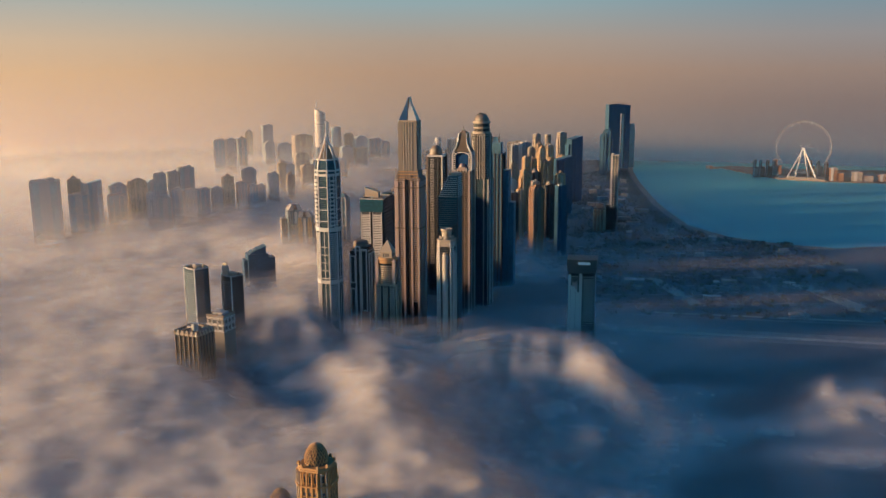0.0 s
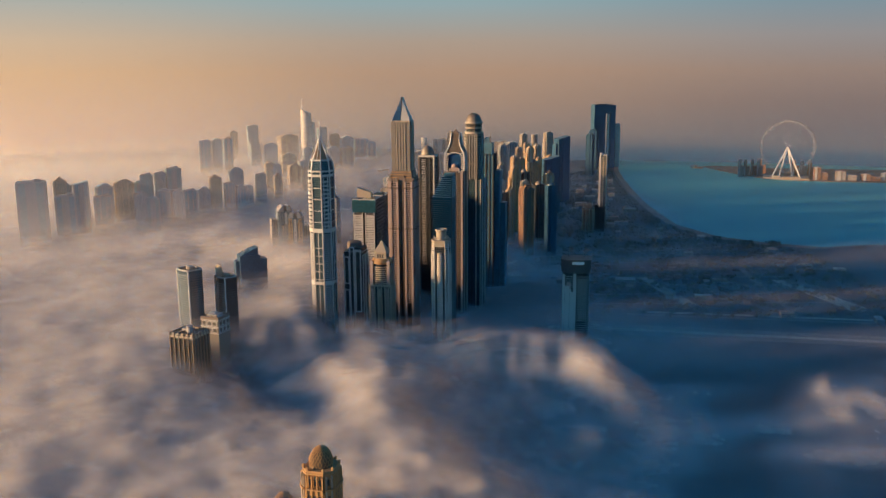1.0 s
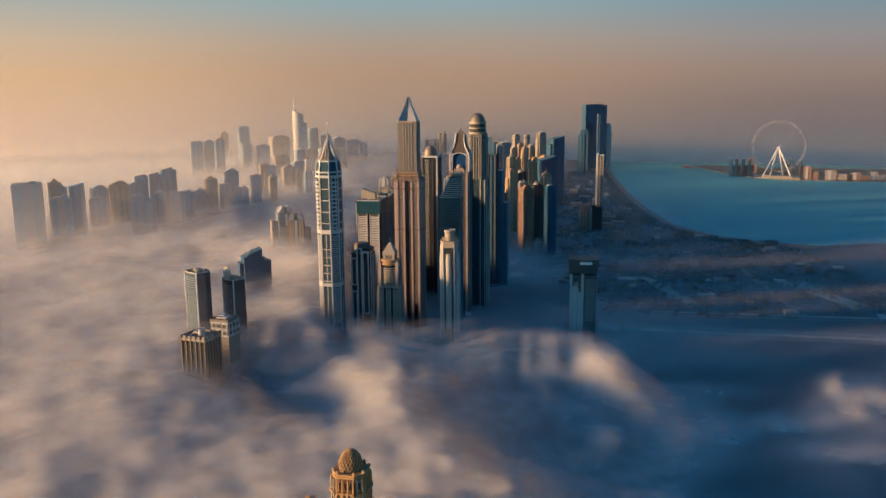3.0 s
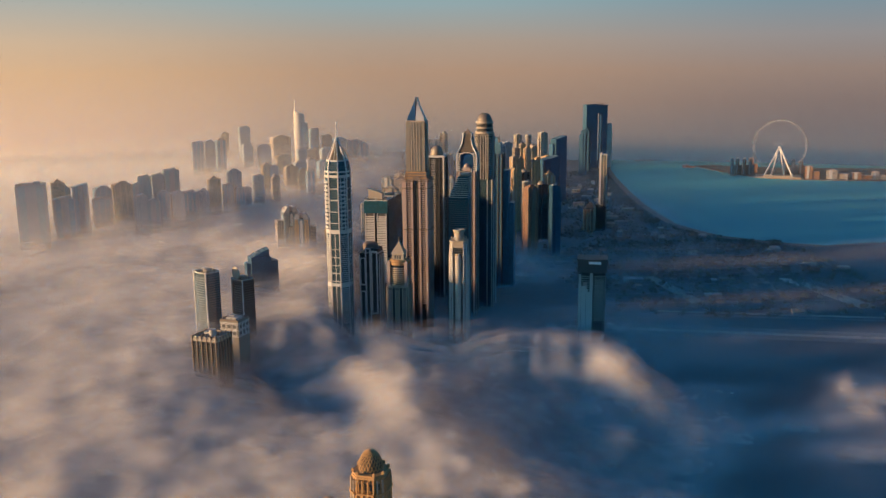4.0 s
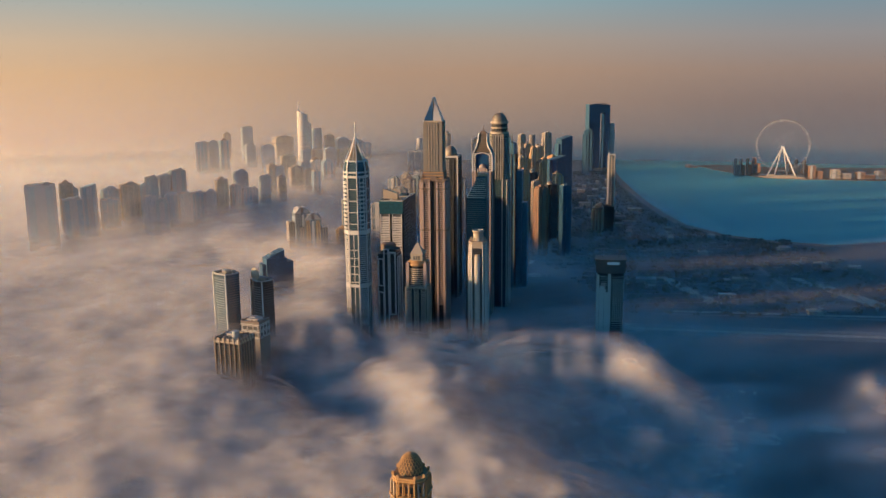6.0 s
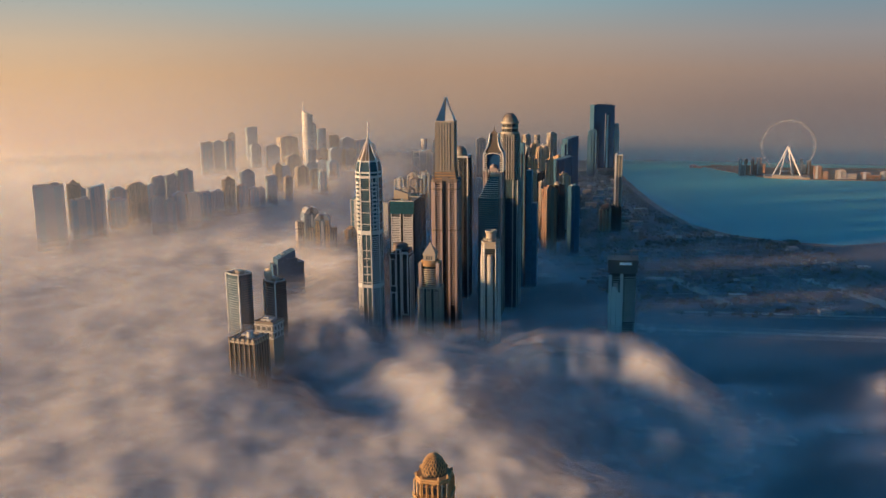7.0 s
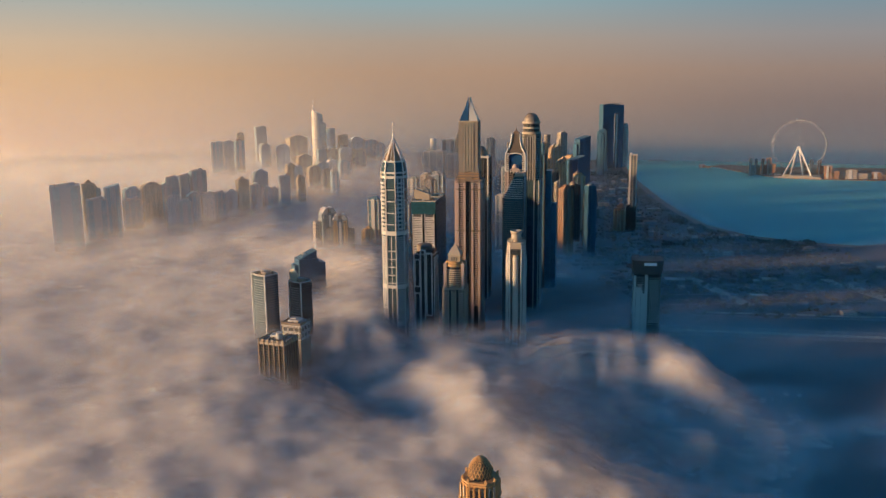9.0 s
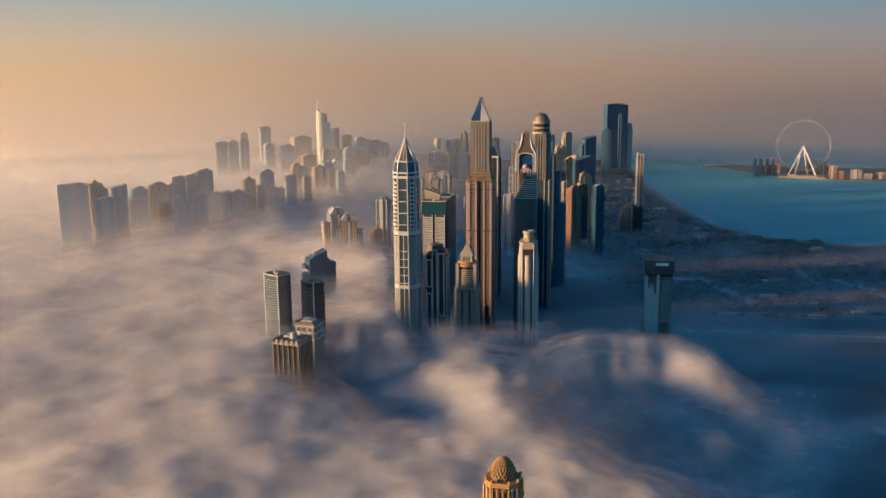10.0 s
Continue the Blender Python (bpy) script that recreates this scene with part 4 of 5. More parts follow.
def lattice_dome_tower(x, y, top, label):
    """Sandstone tower: arcaded shaft, octagonal attic and a pierced dome."""
    t = thing("domed_tower", x, y, GRID - 2, label, "tower", "sandstone towers")
    k0 = top - 150
    p = chamfered(31.5, 31.5, 6.5)
    part("shaft", Solid().prism(p, 0, 112 + k0), GOLD, t)
    for i in range(8):
        w = side(p, i)[3]
        n = 3 if i % 2 == 0 else 1
        shifts = [(k - (n - 1) / 2) * 5.2 for k in range(n)]
        pier_on("pilaster", CREAM if i % 2 else GOLD, t, p, i, 0, 127 + k0, 1.2, 1.1, [s + 2.6 for s in shifts] + [shifts[0] - 2.6])
        for s in shifts:
            rows_on("window", DARK, t, p, i, steps(88 + k0, 112 + k0, 4.2), 2.6, 3.0, 0.12, s)
            rows_on("sill", GOLD, t, p, i, steps(87.2 + k0, 112 + k0, 4.2), 3.6, 0.6, 0.9, s)
        rows_on("balcony", GOLD, t, p, i, [113.4 + k0], w * 0.9, 1.3, 2.2)
    q = chamfered(28.5, 28.5, 6.5)
    attic = part("attic", Solid().prism(q, 112 + k0, 130 + k0), GOLD, t)
    for i in range(8):
        w = side(q, i)[3]
        n = 3 if i % 2 == 0 else 1
        for k in range(n):
            s = (k - (n - 1) / 2) * 4.8
            rows_on("arch_opening", DARK, attic, q, i, [117 + k0], 2.6, 6.0, 0.15, s)
            a = Solid()
            for j in range(6):
                e0, e1 = math.pi * j / 6, math.pi * (j + 1) / 6
                a.beam((1.6 * math.cos(e0), -0.5, 123 + k0 + 1.8 * math.sin(e0)), (1.6 * math.cos(e1), -0.5, 123 + k0 + 1.8 * math.sin(e1)), 0.6)
            mx, my, ang, _ = side(q, i, s)
            ob = part("arch", a, CREAM, attic, at=(mx, my, 0))
            ob.rotation_euler[2] = ang
    part("cornice", Solid().prism(grown(q, 1.3), 127.5 + k0, 129 + k0).prism(grown(q, 0.5), 129 + k0, 131 + k0), GOLD, t)
    for (a, b) in q:
        part("merlon", Solid().box(a * 1.0, b * 1.0, 131 + k0, 2.2, 2.2, 2.6).box(a, b, 133.6 + k0, 1.4, 1.4, 1.0, top=0.2), GOLD, t)
    # solid shell, darkened so its colour carries the shade of the lattice holes
    cupola = part("dome", Solid().lathe([(11.4, 130 + k0)] + dome(10.6, 132 + k0, 17, n=32), 32), plain("hole_shade_shell", (0.11, 0.07, 0.04), grain=0.4), t, "sandstone dome with lattice-hole shade put into its dark shell", smooth=True)
    R, Hh, z0 = 10.9, 17.4, 132 + k0
    for k in range(20):
        for d in (1, -1):
            s = Solid()
            for j in range(7):
                e0, e1 = j / 8 * math.pi / 2, (j + 1) / 8 * math.pi / 2
                a0, a1 = math.tau * (k + d * j * 0.5) / 20, math.tau * (k + d * (j + 1) * 0.5) / 20
                s.beam((R * math.cos(e0) * math.cos(a0), R * math.cos(e0) * math.sin(a0), z0 + Hh * math.sin(e0)), (R * math.cos(e1) * math.cos(a1), R * math.cos(e1) * math.sin(a1), z0 + Hh * math.sin(e1)), 0.62)
            part("dome_rib", s, GOLD, cupola)
    part("dome_cap", Solid().lathe([(3.2, 148.4 + k0), (2.4, 149.4 + k0), (0.05, 150 + k0)], 16), GOLD, t)


def art_deco_block(x, y, top, rz, label, bays, bay_label):
    """Stepped apartment block with a gabled middle."""
    t = thing("apartment_block", x, y, rz, label, "apartment block", "stepped apartment blocks")
    t.scale = (1.4, 1.4, 1.0)
    part("body", Solid().box(0, 0, 0, 26, 24, top - 12), FAR_GREY, t)
    for sx in (-1, 1):
        part("wing", Solid().box(sx * 17, 2, 0, 12, 20, top - 32), FAR_SAND, t)
        part("bay", Solid().box(sx * 8, -12.6, 0, 8, 4, top - 24).box(sx * 8, -12.6, top - 24, 5, 3, 10), bays, t, bay_label)
        part("gable", Solid().ring_stack([[(sx * 13, -12, top - 14), (sx * 3, -12, top - 14), (sx * 3, 10, top - 14), (sx * 13, 10, top - 14)], [(sx * 6, -12, top), (sx * 3, -12, top), (sx * 3, 10, top), (sx * 6, 10, top)]]), GREY, t)
    part("centre_bay", Solid().box(0, -13, 0, 4, 3, top - 16), WHITE, t)
    part("roof_deck", Solid().box(0, 6, top - 12, 20, 10, 9), PINK, t)


def far_tower(x, y, top, w, d, rz, mat, style, label, group):
    """A distant tower: body, corner piers, roofline."""
    t = thing("tower_block", x, y, rz, label, "tower", group)
    p = rect(w, d)
    if style == "round":
        p = ellipse(w, d, 24)
    part("body", Solid().prism(p, 0, top - (10 if style in ("step", "peak", "dome") else 2)), mat, t)
    trim = {FAR_SAND: CREAM, FAR_WARM: CREAM, FAR_GREY: GREY, FAR_PALE: WHITE, GLASS_DARK: DARK, LAKE_BLUE: COOL, LAKE_TEAL: COOL, LAKE_GREY: COOL, FAR_RUST: BROWN, GATE_BLUE: GATE_BLUE}.get(mat, GREY)
    if style != "round":
        for i in (0, 1, 3):
            sw = side(p, i)[3]
            pier_on("pier", trim, t, p, i, 0, top - (9 if style in ("step", "peak", "dome") else 1), max(1.2, sw * 0.06), 1.0, (-sw * 0.46, -sw * 0.16, sw * 0.16, sw * 0.46))
    odd = int(abs(x) * 7 + y * 3)
    cut = top - (10 if style in ("step", "peak", "dome") else 2)
    if style != "round":
        belt = Solid().prism(grown(p, 0.9), 0, 1.6).mesh("belt_course")
        for z in steps(cut - 66 - odd % 9, cut - 3, 16.5 + odd % 5):
            part("belt_course", belt, trim, t, at=(0, 0, z))
        bay = 0.26 + 0.02 * (odd % 4)
        part("bay", Solid().box(0, -d / 2 - 1.0, 0, w * bay, 3.4, cut + 2.5).box(0, -d / 2 - 0.6, cut + 2.5, w * bay * 0.6, 2.4, 1.6), trim if odd % 3 else mat, t, "projecting middle bay")
        if odd % 3 != 1 and "beach" in group:
            flank = -1 if odd % 2 else 1
            low = cut * (0.86 + 0.015 * (odd % 5))
            part("shoulder", Solid().box(flank * w * 0.5, d * 0.08, 0, w * 0.34, d * 0.7, low).box(flank * w * 0.5, d * 0.08, low, w * 0.2, d * 0.4, 3), mat, t, "lower side wing")
    if style == "flat":
        parapet(t, grown(p, 0.4), top - 2, 2.0, 0.9, trim)
        part("stair_head", Solid().box(w * 0.22, d * 0.1, top - 2, w * 0.22, d * 0.3, 7).box(w * 0.22, d * 0.1, top + 5, w * 0.25, d * 0.34, 0.6), trim, t)
        part("water_tank", Solid().lathe([(0.05, top - 2), (1.9, top - 2), (1.9, top + 1.2), (0.05, top + 1.8)], 10, -w * 0.33, d * 0.22), METAL, t)
        part("roof_plant", Solid().box(-w * 0.1, 0, top - 2, w * 0.4, d * 0.5, 5), GREY, t)
    elif style == "step":
        part("set_back", Solid().box(0, 0, top - 10, w * 0.72, d * 0.72, 6).box(w * 0.05, 0, top - 4, w * 0.4, d * 0.4, 4), mat, t)
        parapet(t, grown(p, 0.4), top - 10, 1.6, 0.9, trim)
    elif style == "peak":
        part("pitched_roof", Solid().prism(rect(w * 0.8, d * 0.8), top - 10, top, 0.1), BROWN, t)
        part("mast", Solid().lathe([(0.6, top - 1), (0.1, top + 8)], 6), METAL, t)
    elif style == "dome":
        part("dome", Solid().lathe(dome(min(w, d) * 0.42, top - 10, 10), 18), METAL, t, smooth=True)
    elif style == "slant":
        a, b = w / 2, d / 2
        part("sloping_roof", Solid().ring_stack([[(-a, -b, top - 2), (a, -b, top - 2), (a, b, top - 2), (-a, b, top - 2)], [(-a, -b, top - 1), (a, -b, top + w * 0.22), (a, b, top + w * 0.22), (-a, b, top - 1)]]), mat, t)
    elif style == "round":
        part("cap", Solid().prism([(u * 0.86, v * 0.86) for u, v in p], top - 2, top + 2).prism(grown(p, 0.6), top - 5, top - 2), trim, t)
    return t


def curved_spire_tower(x, y):
    t = thing("skyscraper", x, y, 0, "tall pale curved tower with a sloping top and mast", "skyscraper")
    for k, (dx, top, r) in enumerate(((-6, 310, 24), (12, 270, 20))):
        pts = ellipse(r * 2, r * 1.7, 26)
        s = Solid()
        s.ring_stack([[(dx + a, b, 0) for a, b in pts], [(dx + a, b, top - 30) for a, b in pts], [(dx + a * 0.96, b * 0.96, top - 4 - a * 0.42) for a, b in pts]])
        part("shaft", s, FAR_PALE, t)
    me = Solid().prism(grown(ellipse(48, 41, 26), 0.7), 0, 1.0).mesh("floor_band")
    me.materials.append(STEEL)
    for z in steps(80, 282, 9):
        part("floor_band", me, STEEL, t, at=(-6, 0, z))
    part("mast", Solid().lathe([(2.6, 296), (1.6, 332), (0.3, 362)], 8, -22, 0), STEEL, t)


def gate_tower(x, y):
    t = thing("skyscraper", x, y, 13, "huge blue glass tower of two slabs joined at the top", "skyscraper")
    for sx, w in ((-1, 60), (1, 26)):
        part("slab", Solid().box(sx * 30 - (14 if sx < 0 else -7) + (0 if sx > 0 else 12), 0, 0, w, 44, 311 - (0 if sx < 0 else 3)), GATE_BLUE, t)
    part("bridge", Solid().box(6, 0, 268, 40, 42, 41), GATE_BLUE, t)
    part("slot_fin", Solid().box(12.5, -21, 0, 7, 6, 262), STEEL, t, "bright fin in the slot")
    part("roof_line", Solid().box(-6, 0, 311, 80, 40, 3), DARK, t)
    part("podium", Solid().box(-40, 0, 0, 34, 44, 222).box(-60, 4, 0, 20, 40, 182), GATE_BLUE, t)


# ---- sea, coast and roads ----
def flat_sheet(name, pts, z0, z1, mat, label, category):
    ob = new(name, Solid().prism(pts, z0, z1).mesh(name))
    ob.data.materials.append(mat)
    return tagged(ob, label, category, kind="structure")


def water_paint():
    m, t, b = material("sea_water")
    at = node(t, "TexCoord").outputs["Object"]
    deep = noise_at(t, at, 0.0018, 3)
    t.links.new(mixed(t, deep, (0.11, 0.41, 0.43, 1), (0.12, 0.45, 0.465, 1)), b.inputs["Base Color"])
    b.inputs["Roughness"].default_value, b.inputs["Specular IOR Level"].default_value = 0.75, 0.12
    t.links.new(node(t, "Bump", 0.15, 0.6, 1.0, noise_at(t, at, 0.08, 5)).outputs[0], b.inputs["Normal"])
    return m


SAND = plain("pale_sand", (0.17, 0.145, 0.115), rough=0.95, grain=0.4, size=0.02)
VERGE = plain("dry_pale_sand", (0.36, 0.33, 0.29), rough=0.95, grain=0.4, size=0.02)
# darker than the verge sand
SHORE_SAND = plain("shore_sand", (0.20, 0.17, 0.14), rough=0.9, grain=0.4, size=0.02)
ASPHALT = plain("road_asphalt", (0.11, 0.11, 0.115), rough=0.9, grain=0.3, size=0.05)
COAST = [(4300, 2150), (2300, 2280), (1500, 2330), (1210, 2376), (1063, 2348), (935, 2416), (828, 2522), (766, 2715), (770, 2950), (784, 3195), (815, 3500), (859, 3870), (915, 4250), (980, 4589)]
flat_sheet("water", COAST + [(1020, 5200), (4300, 5200)], -1, 1.2, water_paint(), "calm teal sea beyond the beach", "sea")
flat_sheet("beach", [(x, y - 2) for x, y in COAST] + [(x - 26, y - 20) for x, y in reversed(COAST)], -1, 0.9, SHORE_SAND, "narrow strip of sand along the shore", "beach")
flat_sheet("island", [(1360, 4377), (1395, 4180), (1429, 4013), (1470, 3900), (1516, 3839), (1640, 3770), (1863, 3706), (2400, 3600), (2600, 3800), (2200, 4150), (1700, 4260), (1440, 4420)], 0, 4.0, SAND, "low sandy island with a waterfront promenade", "island")
flat_sheet("sandbank", [(1130, 4690), (1180, 4660), (1260, 4675), (1290, 4710), (1200, 4730)], 0, 2.2, SAND, "long thin sandbank in the hazy sea", "sandbank")
flat_sheet("road", [(250, 1650), (1500, 1375), (1500, 1350), (250, 1624)], -1, 0.4, ASPHALT, "wide highway crossing the dark flats", "road")
flat_sheet("road", [(250, 1606), (1500, 1331), (1500, 1308), (250, 1582)], -1, 0.4, ASPHALT, "wide highway crossing the dark flats", "road")
flat_sheet("road", [(380, 1705), (1500, 1490), (1500, 1480), (380, 1695)], -1, 0.4, ASPHALT, "service road beside the highway", "road")
flat_sheet("road", [(700, 1640), (716, 1640), (752, 2080), (738, 2080)], -1, 0.45, ASPHALT, "straight side road running towards the shore", "road")
flat_sheet("verge", [(250, 1622), (1500, 1347), (1500, 1333), (250, 1608)], -1, 0.6, VERGE, "sandy central strip between the carriageways", "verge")
flat_sheet("verge", [(420, 1720), (1500, 1512), (1500, 1500), (420, 1709)], -1, 0.5, VERGE, "sandy strip beside the service road", "verge")
flat_sheet("sand_plot", [(770, 1980), (812, 1960), (872, 1720), (832, 1700)], -1, 0.5, VERGE, "bare sandy building plot", "plot")
flat_sheet("sand_plot", [(470, 2010), (500, 2015), (540, 1760), (512, 1750)], -1, 0.5, VERGE, "bare sandy building plot", "plot")


r = random.Random(7)
for k in range(26):
    x, y = r.uniform(400, 980), r.uniform(1480, 2330)
    if abs(y - (1615 - 0.22 * (x - 400))) < 90 or (690 < x < 900 and 1620 < y < 2090):
        continue
    w, d, h = r.uniform(14, 46), r.uniform(12, 30), r.uniform(5, 14)
    t = thing("low_building", x, y, -12 + r.choice((0, 90)), "low flat-roofed building in bluish shade near the shore", "building", "low buildings by the shore")
    part("wall", Solid().box(0, 0, 0, w, d, h), r.choice((FAR_SAND, FAR_GREY)), t)
    part("roof", Solid().box(0, 0, h, w + 0.6, d + 0.6, 0.7).box(w * 0.2, 0, h + 0.7, w * 0.2, d * 0.3, 2), GREY if k % 4 == 0 else ROOFING, t)

def villas(seed, count):
    """Walls and hipped roofs of many small houses on street lines."""
    rr, walls, roofs = random.Random(seed), Solid(), Solid()
    for _ in range(count):
        row = rr.randrange(16)
        y = 1765 + 40 * row + rr.uniform(-4, 4)
        x = 330 + 24 * rr.randrange(36) + rr.uniform(-5, 5) - 0.2 * (y - 1750)
        if (690 < x < 885 and y < 2100) or x > 905 - max(0, y - 2290) * 0.6 or abs(x - 470) < 34:
            continue
        w, d, h = rr.uniform(9, 17), rr.uniform(8, 14), rr.uniform(4, 8)
        walls.box(x, y, 0, w, d, h, GRID)
        roofs.box(x, y, h, w + 1, d + 1, rr.uniform(0.8, 2.6), GRID, top=rr.choice((0.5, 0.9)))
    return walls, roofs


def tree_clumps(seed, count):
    rr, crowns = random.Random(seed), Solid()
    for _ in range(count):
        y = rr.uniform(1660, 2420)
        x = rr.uniform(300, 980)
        if abs(y - (1625 - 0.22 * (x - 400))) < 60:
            continue
        for _ in range(3):
            q, w, h = rr.uniform(2.0, 4.5), x + rr.uniform(-6, 6), rr.uniform(4, 8)
            crowns.lathe([(0.3, 0), (q * 0.7, h * 0.35), (q, h * 0.6), (q * 0.6, h * 0.9), (0.2, h)], 6, w, y + rr.uniform(-5, 5), start=rr.uniform(0, 1))
    return crowns


def shore_gardens(seed, count):
    """Garden trees and palms on the strip between the towers and the beach."""
    rr, crowns = random.Random(seed), Solid()
    line = sorted((q, p) for p, q in COAST if q > 2400)
    for _ in range(count):
        y = rr.uniform(2330, 4200)
        shore = float(np.interp(y, [q for q, _ in line], [p for _, p in line])) - 45
        x = shore - rr.random() ** 1.3 * 420
        for _ in range(3):
            q, h = rr.uniform(3.0, 7.0), rr.uniform(5, 11)
            crowns.lathe([(0.3, 0), (q * 0.7, h * 0.35), (q, h * 0.6), (q * 0.6, h * 0.9), (0.2, h)], 6, x + rr.uniform(-14, 14), y + rr.uniform(-18, 18), start=rr.uniform(0, 1))
    return crowns


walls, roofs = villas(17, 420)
# villa walls and roofs carry the blue shade in their dark colours
for nm, sol, mat, text in (("villa_walls", walls, plain("shade_blue_villa_wall", (0.07, 0.085, 0.10), grain=0.4), "rows of small pale villas, blue shade put into their wall colour"), ("villa_roofs", roofs, plain("shade_blue_villa_roof", (0.05, 0.06, 0.075), grain=0.5), "low hipped roofs of villas, blue shade put into their colour"),
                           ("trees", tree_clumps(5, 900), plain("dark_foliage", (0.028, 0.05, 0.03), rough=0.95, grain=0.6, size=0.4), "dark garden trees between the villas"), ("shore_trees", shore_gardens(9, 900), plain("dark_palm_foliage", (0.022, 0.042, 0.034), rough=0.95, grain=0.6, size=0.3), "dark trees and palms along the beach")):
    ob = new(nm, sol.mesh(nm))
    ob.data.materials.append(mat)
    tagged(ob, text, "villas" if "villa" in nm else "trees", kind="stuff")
for k in range(8):
    y = 1785 + 80 * k
    flat_sheet("street", [(330 - 0.2 * (y - 1750), y), (880 - 0.2 * (y - 1750), y - 12), (880 - 0.2 * (y - 1750), y - 19), (330 - 0.2 * (y - 1750), y - 7)], -1, 0.42, ASPHALT, "quiet street between rows of villas", "street")

rr = random.Random(23)
for k in range(22):
    y = 2420 + 62 * k + rr.uniform(-15, 15)
    x = float(np.interp(y, [2416, 2522, 2715, 3195, 3870, 4250], [900, 800, 735, 750, 825, 880])) - rr.uniform(40, 260)
    w, d, h = rr.uniform(18, 50), rr.uniform(14, 30), rr.uniform(6, 22)
    t = thing("low_building", x, y, -14 + rr.choice((0, 90)), "low flat-roofed beach building in bluish shade", "building", "low buildings by the shore")
    part("wall", Solid().box(0, 0, 0, w, d, h), rr.choice((FAR_GREY, FAR_GREY, FAR_SAND)), t)
    part("roof", Solid().box(0, 0, h, w + 0.6, d + 0.6, 0.7).box(w * 0.2, 0, h + 0.7, w * 0.2, d * 0.3, 2), ROOFING, t)

# ---- the marina cluster ----
spired_tower(-193, 1480)
shard_tower(-59, 1603)
domed_tower(79, 1795)
bell_tower(41, 1735)
terraced_tower(13, 1540)
drum_topped_tower(6, 1457)
gabled_tower(-94, 1470)
framed_tower(-141, 1512)
louvred_tower(-133, 1745)
gold_domed_tower(-12, 1880)
dark_spired_tower(118, 1955)
unfinished_tower(247, 1534)
lens_tower(-395, 1385, 170, 34, GRID - 31, "curved office tower with white louvred front in fog")
lens_tower(-343, 1405, 153, 30, GRID - 31, "dark green glass tower with a disc on top", disc=True)
pillared_block(-354, 1212)
framed_block(-341, 1312)
blue_block(-359, 1690)
lattice_dome_tower(-117, 757, 145, "sandstone tower with a pierced dome rising from fog")
lattice_dome_tower(-160, 800, 79, "sandstone tower whose dome barely shows in fog")
art_deco_block(-352, 2075, 170, 19, "stepped grey apartment block with gables in fog", FAR_GREY, "grey bay")
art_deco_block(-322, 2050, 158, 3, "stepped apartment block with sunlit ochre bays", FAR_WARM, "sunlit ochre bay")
curved_spire_tower(-533, 3943)
gate_tower(868, 4400)

# ---- towers further off: x, y, top, width, wall, roof ----
S, G, W, P = FAR_SAND, FAR_GREY, FAR_WARM, FAR_PALE
B, D, T, Q = FAR_BLUE, GLASS_DARK, FAR_TEAL, GLASS_GREY
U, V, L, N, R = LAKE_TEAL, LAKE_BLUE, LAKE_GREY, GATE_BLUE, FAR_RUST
NAMES = {U: "teal glass", V: "blue glass", L: "blue-grey", N: "deep blue glass", R: "rust-brown", S: "sand-coloured", G: "grey", W: "sunlit ochre", P: "pale", B: "blue glass", D: "dark glass", T: "teal glass", Q: "grey glass"}
ROOFS = {"flat": "with a flat roof", "step": "with a stepped top", "peak": "with a pointed roof", "dome": "with a small dome", "slant": "with a slanting top", "round": "with rounded walls"}


def quarter(rows, rz, group, where, deep=0.75):
    for k, (x, y, top, w, mat, style) in enumerate(rows):
        turn = rz + (k * 37 % 11 - 5)
        seen = radians(turn) + math.atan2(x, y)
        spread = abs(math.cos(seen)) + deep * abs(math.sin(seen))
        far_tower(x, y, top, w / spread, w / spread * deep, turn, mat, style, NAMES[mat] + " tower " + ROOFS[style] + " " + where, group)


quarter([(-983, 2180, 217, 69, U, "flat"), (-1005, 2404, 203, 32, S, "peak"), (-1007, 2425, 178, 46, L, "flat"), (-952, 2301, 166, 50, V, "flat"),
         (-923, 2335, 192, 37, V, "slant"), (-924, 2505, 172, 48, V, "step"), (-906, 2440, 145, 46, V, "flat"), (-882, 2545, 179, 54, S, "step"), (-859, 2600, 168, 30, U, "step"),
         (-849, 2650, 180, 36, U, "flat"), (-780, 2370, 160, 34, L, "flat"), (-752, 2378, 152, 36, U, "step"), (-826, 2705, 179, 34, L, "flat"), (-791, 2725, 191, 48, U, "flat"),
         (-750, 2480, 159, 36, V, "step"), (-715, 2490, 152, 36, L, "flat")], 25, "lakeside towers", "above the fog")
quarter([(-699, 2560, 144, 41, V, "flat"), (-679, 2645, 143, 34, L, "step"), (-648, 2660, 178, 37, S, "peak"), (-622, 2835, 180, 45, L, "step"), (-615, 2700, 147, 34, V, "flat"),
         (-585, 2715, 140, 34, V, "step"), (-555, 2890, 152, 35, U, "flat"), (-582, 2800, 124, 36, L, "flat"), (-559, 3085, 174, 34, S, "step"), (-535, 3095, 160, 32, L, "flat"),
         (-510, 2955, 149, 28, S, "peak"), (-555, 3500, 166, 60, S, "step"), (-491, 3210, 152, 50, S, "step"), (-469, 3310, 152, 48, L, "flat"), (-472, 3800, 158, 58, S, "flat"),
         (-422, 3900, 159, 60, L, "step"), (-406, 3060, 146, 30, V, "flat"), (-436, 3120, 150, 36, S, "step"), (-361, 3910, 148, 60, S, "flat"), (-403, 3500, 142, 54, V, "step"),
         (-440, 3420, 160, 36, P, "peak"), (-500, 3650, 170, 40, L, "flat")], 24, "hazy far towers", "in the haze")
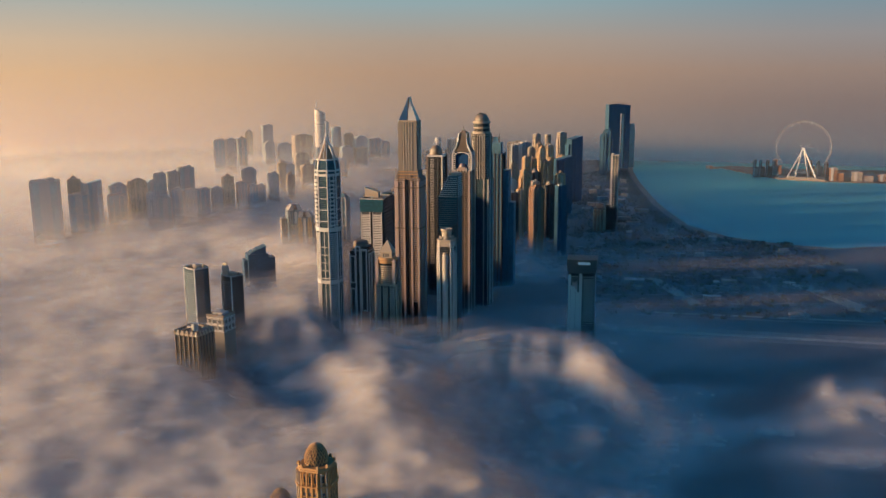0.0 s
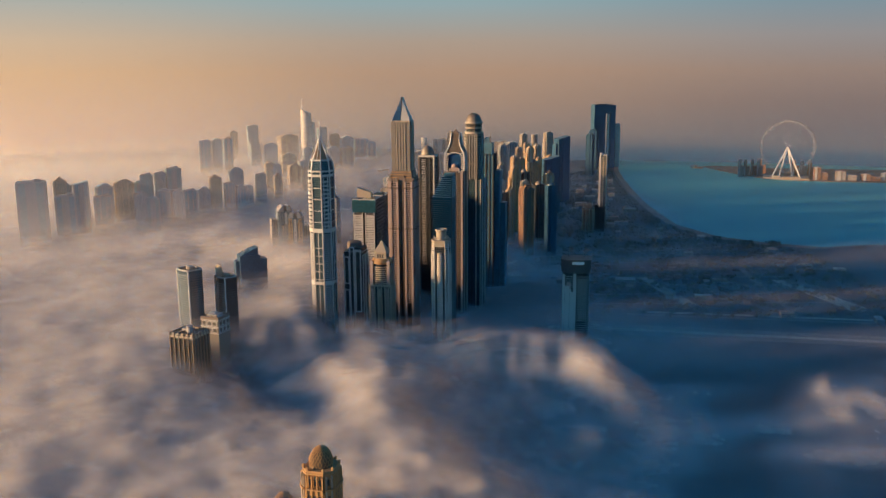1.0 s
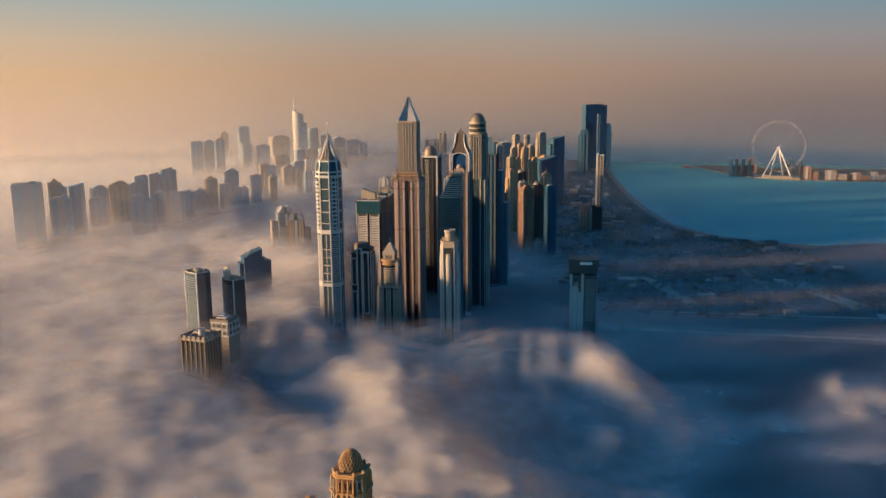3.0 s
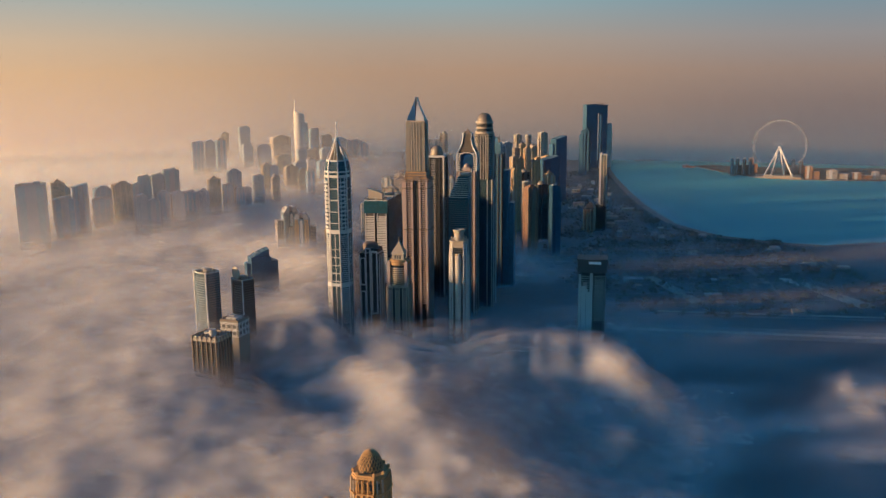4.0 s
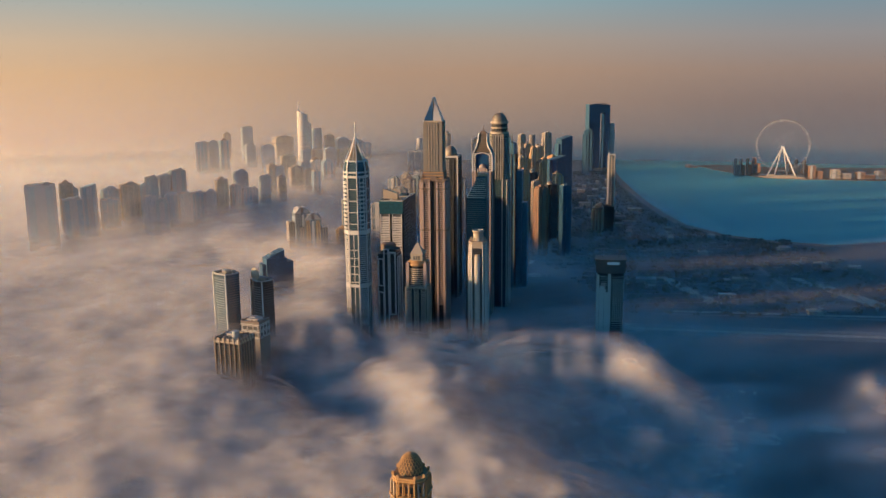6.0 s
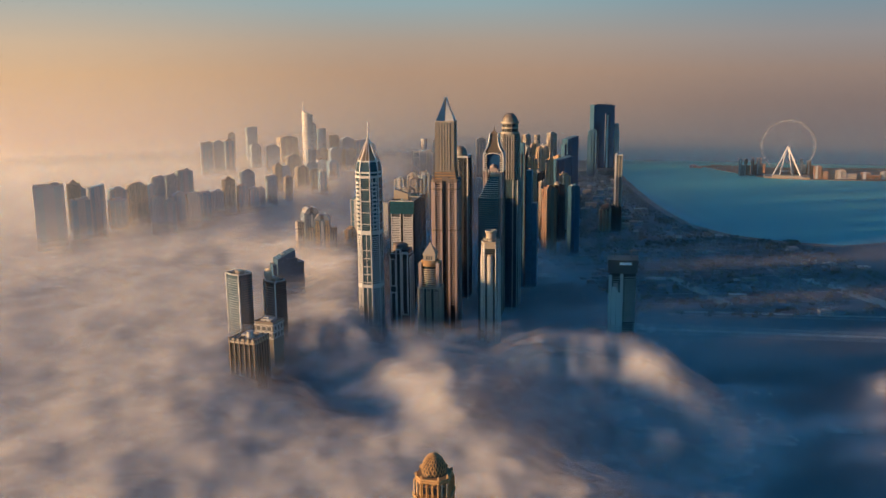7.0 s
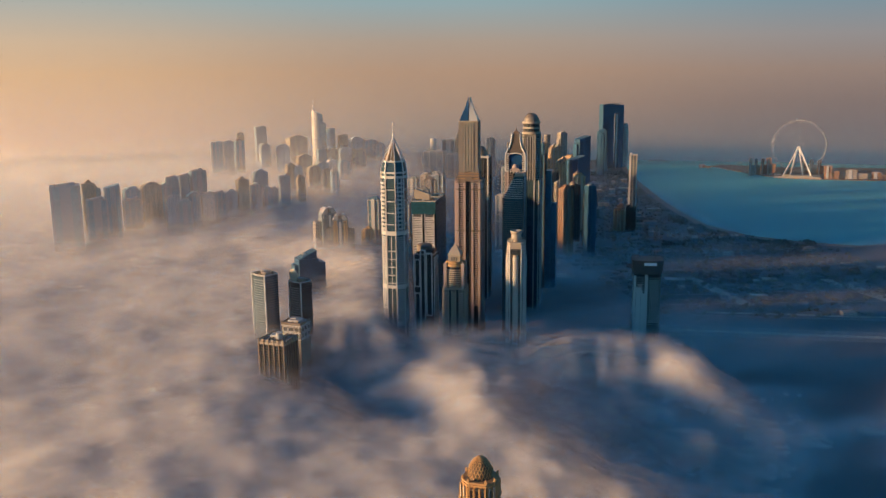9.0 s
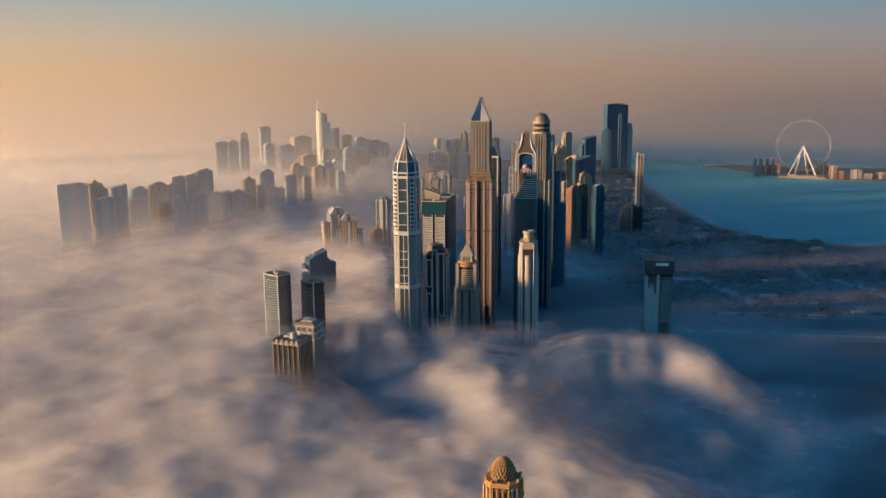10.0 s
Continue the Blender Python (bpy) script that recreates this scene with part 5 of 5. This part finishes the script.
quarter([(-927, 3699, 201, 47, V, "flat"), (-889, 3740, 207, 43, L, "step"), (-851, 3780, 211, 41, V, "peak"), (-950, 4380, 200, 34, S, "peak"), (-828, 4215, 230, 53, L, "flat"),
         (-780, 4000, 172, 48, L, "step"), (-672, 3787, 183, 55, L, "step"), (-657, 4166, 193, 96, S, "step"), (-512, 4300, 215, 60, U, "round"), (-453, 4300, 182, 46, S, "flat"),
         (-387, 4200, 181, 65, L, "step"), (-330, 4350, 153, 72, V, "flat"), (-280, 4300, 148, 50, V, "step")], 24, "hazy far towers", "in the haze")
quarter([(-30, 4000, 127, 104, G, "flat"), (83, 4050, 108, 112, G, "flat"), (-22, 4300, 160, 32, P, "round"), (59, 4380, 149, 72, G, "flat"), (112, 4350, 192, 38, S, "dome"),
         (234, 4100, 179, 42, G, "step"), (317, 3900, 170, 64, S, "flat")], -6, "hazy far towers", "in the haze")
quarter([(-245, 2150, 184, 34, B, "step"), (-262, 2120, 116, 30, W, "step"), (-122, 2500, 161, 46, S, "step"), (-63, 2800, 158, 44, G, "flat"),
         (86, 2350, 154, 36, G, "flat"), (-93, 2700, 166, 42, S, "peak"), (120, 2500, 221, 38, G, "step"), (-175, 2250, 150, 40, G, "flat"), (-20, 2300, 165, 40, G, "step"), (-100, 2950, 150, 34, S, "step"), (-58, 3050, 140, 30, G, "flat"), (-140, 3000, 132, 40, G, "step"), (150, 2700, 176, 30, S, "flat"), (60, 2650, 172, 30, G, "dome")],
        -14, "towers behind the cluster", "half sunk in fog")
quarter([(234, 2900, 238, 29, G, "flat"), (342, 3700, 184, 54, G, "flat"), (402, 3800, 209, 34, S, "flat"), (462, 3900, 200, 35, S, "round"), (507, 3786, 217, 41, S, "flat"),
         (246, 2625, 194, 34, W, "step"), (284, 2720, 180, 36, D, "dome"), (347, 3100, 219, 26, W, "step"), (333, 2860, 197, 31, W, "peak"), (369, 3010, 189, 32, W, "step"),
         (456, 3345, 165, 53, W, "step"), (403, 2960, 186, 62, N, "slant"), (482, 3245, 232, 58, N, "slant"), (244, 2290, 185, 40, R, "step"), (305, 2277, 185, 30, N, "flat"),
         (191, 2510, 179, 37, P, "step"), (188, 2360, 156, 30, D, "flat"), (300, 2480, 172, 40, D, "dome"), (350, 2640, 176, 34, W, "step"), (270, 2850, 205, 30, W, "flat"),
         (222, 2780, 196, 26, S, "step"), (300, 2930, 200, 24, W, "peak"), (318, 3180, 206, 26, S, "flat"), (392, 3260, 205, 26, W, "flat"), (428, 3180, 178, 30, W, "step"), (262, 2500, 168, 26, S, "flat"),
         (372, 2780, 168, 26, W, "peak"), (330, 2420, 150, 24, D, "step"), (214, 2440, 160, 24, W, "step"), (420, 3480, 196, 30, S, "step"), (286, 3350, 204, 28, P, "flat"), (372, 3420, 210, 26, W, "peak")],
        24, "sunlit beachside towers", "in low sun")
quarter([(736, 4060, 196, 34, N, "step"), (788, 4250, 203, 40, N, "step"), (936, 4408, 214, 24, P, "flat")],
        -22, "beachside towers", "by the beach")


def slim_tower(x, y):
    t = thing("skyscraper", x, y, -18, "slim pale tower by the beach, sunlit edge put into its white piers", "skyscraper")
    p = rect(21, 19)
    part("core", Solid().prism(p, 0, 222), GLASS_BLUE, t)
    for i in (0, 1, 3):
        w = side(p, i)[3]
        # wider, whiter left pier puts the sunlit edge into colour
        pier_on("pier", WHITE, t, p, i, 0, 226, 4.4, 1.2, (-w / 2 + 2.2,))
        pier_on("pier", CREAM, t, p, i, 0, 222, 2.4, 1.0, (w / 2 - 1.2, 1.0))
        rows_on("spandrel", CREAM, t, p, i, steps(20, 220, 7.2), w - 6, 1.6, 0.5)
    part("crown", Solid().box(-7, 0, 222, 6, 19, 7).box(4, 0, 222, 12, 15, 3), WHITE, t)


slim_tower(524, 2690)


def ribbed_block(x, y):
    t = thing("apartment_block", x, y, -20, "rust-red block with pale ribs and a dark stepped roof", "apartment block")
    p = rect(31, 27)
    part("core", Solid().prism(p, 0, 68), FAR_RUST, t)
    for i in (0, 1, 3):
        w = side(p, i)[3]
        pier_on("rib", CREAM, t, p, i, 0, 71, 2.0, 1.3, (-w * 0.46, -w * 0.17, w * 0.17, w * 0.46))
        rows_on("balcony_slab", PINK, t, p, i, steps(20, 66, 3.6), w * 0.24, 1.2, 0.9, 0.0)
    part("cornice", Solid().prism(grown(p, 1.4), 71, 74), DARK, t)
    part("set_back", Solid().box(2, 0, 74, 21, 18, 8).box(4, 0, 82, 12, 12, 5), BROWN, t, "stepped brown roof storeys")
    part("wing", Solid().box(28, 26, 0, 36, 26, 74).box(20, 28, 74, 12, 14, 6), GLASS_DARK, t, "darker rear wing")


ribbed_block(468, 2615)


def observation_wheel(x, y, hub, radius):
    t = thing("observation_wheel", x, y, -22, "giant white observation wheel on four splayed legs", "ferris wheel", z=4.0)
    hub -= 4.0
    apex = hub - 9.0

    def ring(r, yy, w, n=72):
        s = Solid()
        pts = [[((r + a) * math.cos(math.tau * i / n), yy + b, hub + (r + a) * math.sin(math.tau * i / n)) for i in range(n)] for a, b in ((-w, -w), (w, -w), (w, w), (-w, w), (-w, -w))]
        return s.ring_stack(pts, caps=False)

    for yy in (-5, 5):
        part("rim", ring(radius, yy, 0.5), GREY, t)
    part("rim", ring(radius - 6, 0, 0.4), GREY, t)
    for k in range(48):
        a = math.tau * k / 48
        c, s = math.cos(a), math.sin(a)
        part("cabin", Solid().lathe([(0.2, -2.4), (1.8, -2), (2.3, 0), (1.8, 2), (0.2, 2.4)], 10), GLASS_GREY, t, at=((radius + 4) * c, 0, hub + (radius + 4) * s))
        if k % 2 == 0:
            part("spoke", Solid().beam((5 * c, -3, hub + 5 * s), (radius * c, -5, hub + radius * s), 0.16), STEEL, t)
    spin = Solid().ring_stack([[(6.5 * math.cos(math.tau * i / 20), yy, apex + 6.5 * math.sin(math.tau * i / 20)) for i in range(20)] for yy in (-17, 17)])
    part("hub", spin, STEEL, t, "thick white hub drum")
    for sx in (-1, 1):
        for yy in (-1, 1):
            part("leg", Solid().beam(((sx * 62, -40, 0) if yy < 0 else (sx * 27, 40, 0)), (sx * 3, yy * 14, apex), 4.8).beam(((sx * 62, -40, 0) if yy < 0 else (sx * 27, 40, 0)), ((sx * 62, -40, 4) if yy < 0 else (sx * 27, 40, 4)), 11), STEEL, t, "tapered white leg")
    part("platform", Solid().box(0, 0, -0.6, 190, 100, 7).box(0, -30, 6.4, 120, 30, 5).box(-40, -40, 6.4, 30, 16, 9), CREAM, t, "boarding platform")


observation_wheel(1571, 3866, 142, 111)
for k, (x, y, top, w) in enumerate([(1400, 3950, 82, 26), (1430, 3962, 80, 26), (1470, 3985, 78, 26), (1502, 4000, 74, 24), (1530, 4050, 74, 40), (1668, 4000, 72, 30), (1700, 3990, 70, 30), (1735, 3985, 66, 30), (1690, 3790, 62, 60), (1790, 3768, 46, 88), (1890, 3750, 36, 80), (1316, 4320, 22, 60), (1960, 3740, 40, 60), (2050, 3760, 30, 70)]):
    t = thing("hotel_block", x, y, -20, "pale low apartment block on the hazy island", "building", "island blocks", z=4.0 if k != 11 else 0.0)
    low = 0.62 * (top - 8)
    part("wall", Solid().box(-w * 0.24, 0, 0, w * 0.5, 22, top - 8).box(w * 0.26, 2, 0, w * 0.46, 18, low), FAR_RUST if k % 3 else FAR_SAND, t)
    part("roof", Solid().box(-w * 0.24, 0, top - 8, w * 0.5 + 1, 23, 1.2).box(-w * 0.2, 0, top - 6.8, w * 0.2, 10, 2.8).box(w * 0.26, 2, low, w * 0.46 + 1, 19, 1.2), PINK, t)
    part("stair_tower", Solid().box(-w * 0.3, -11.6, 0, w * 0.16, 3, top - 5), GREY, t)
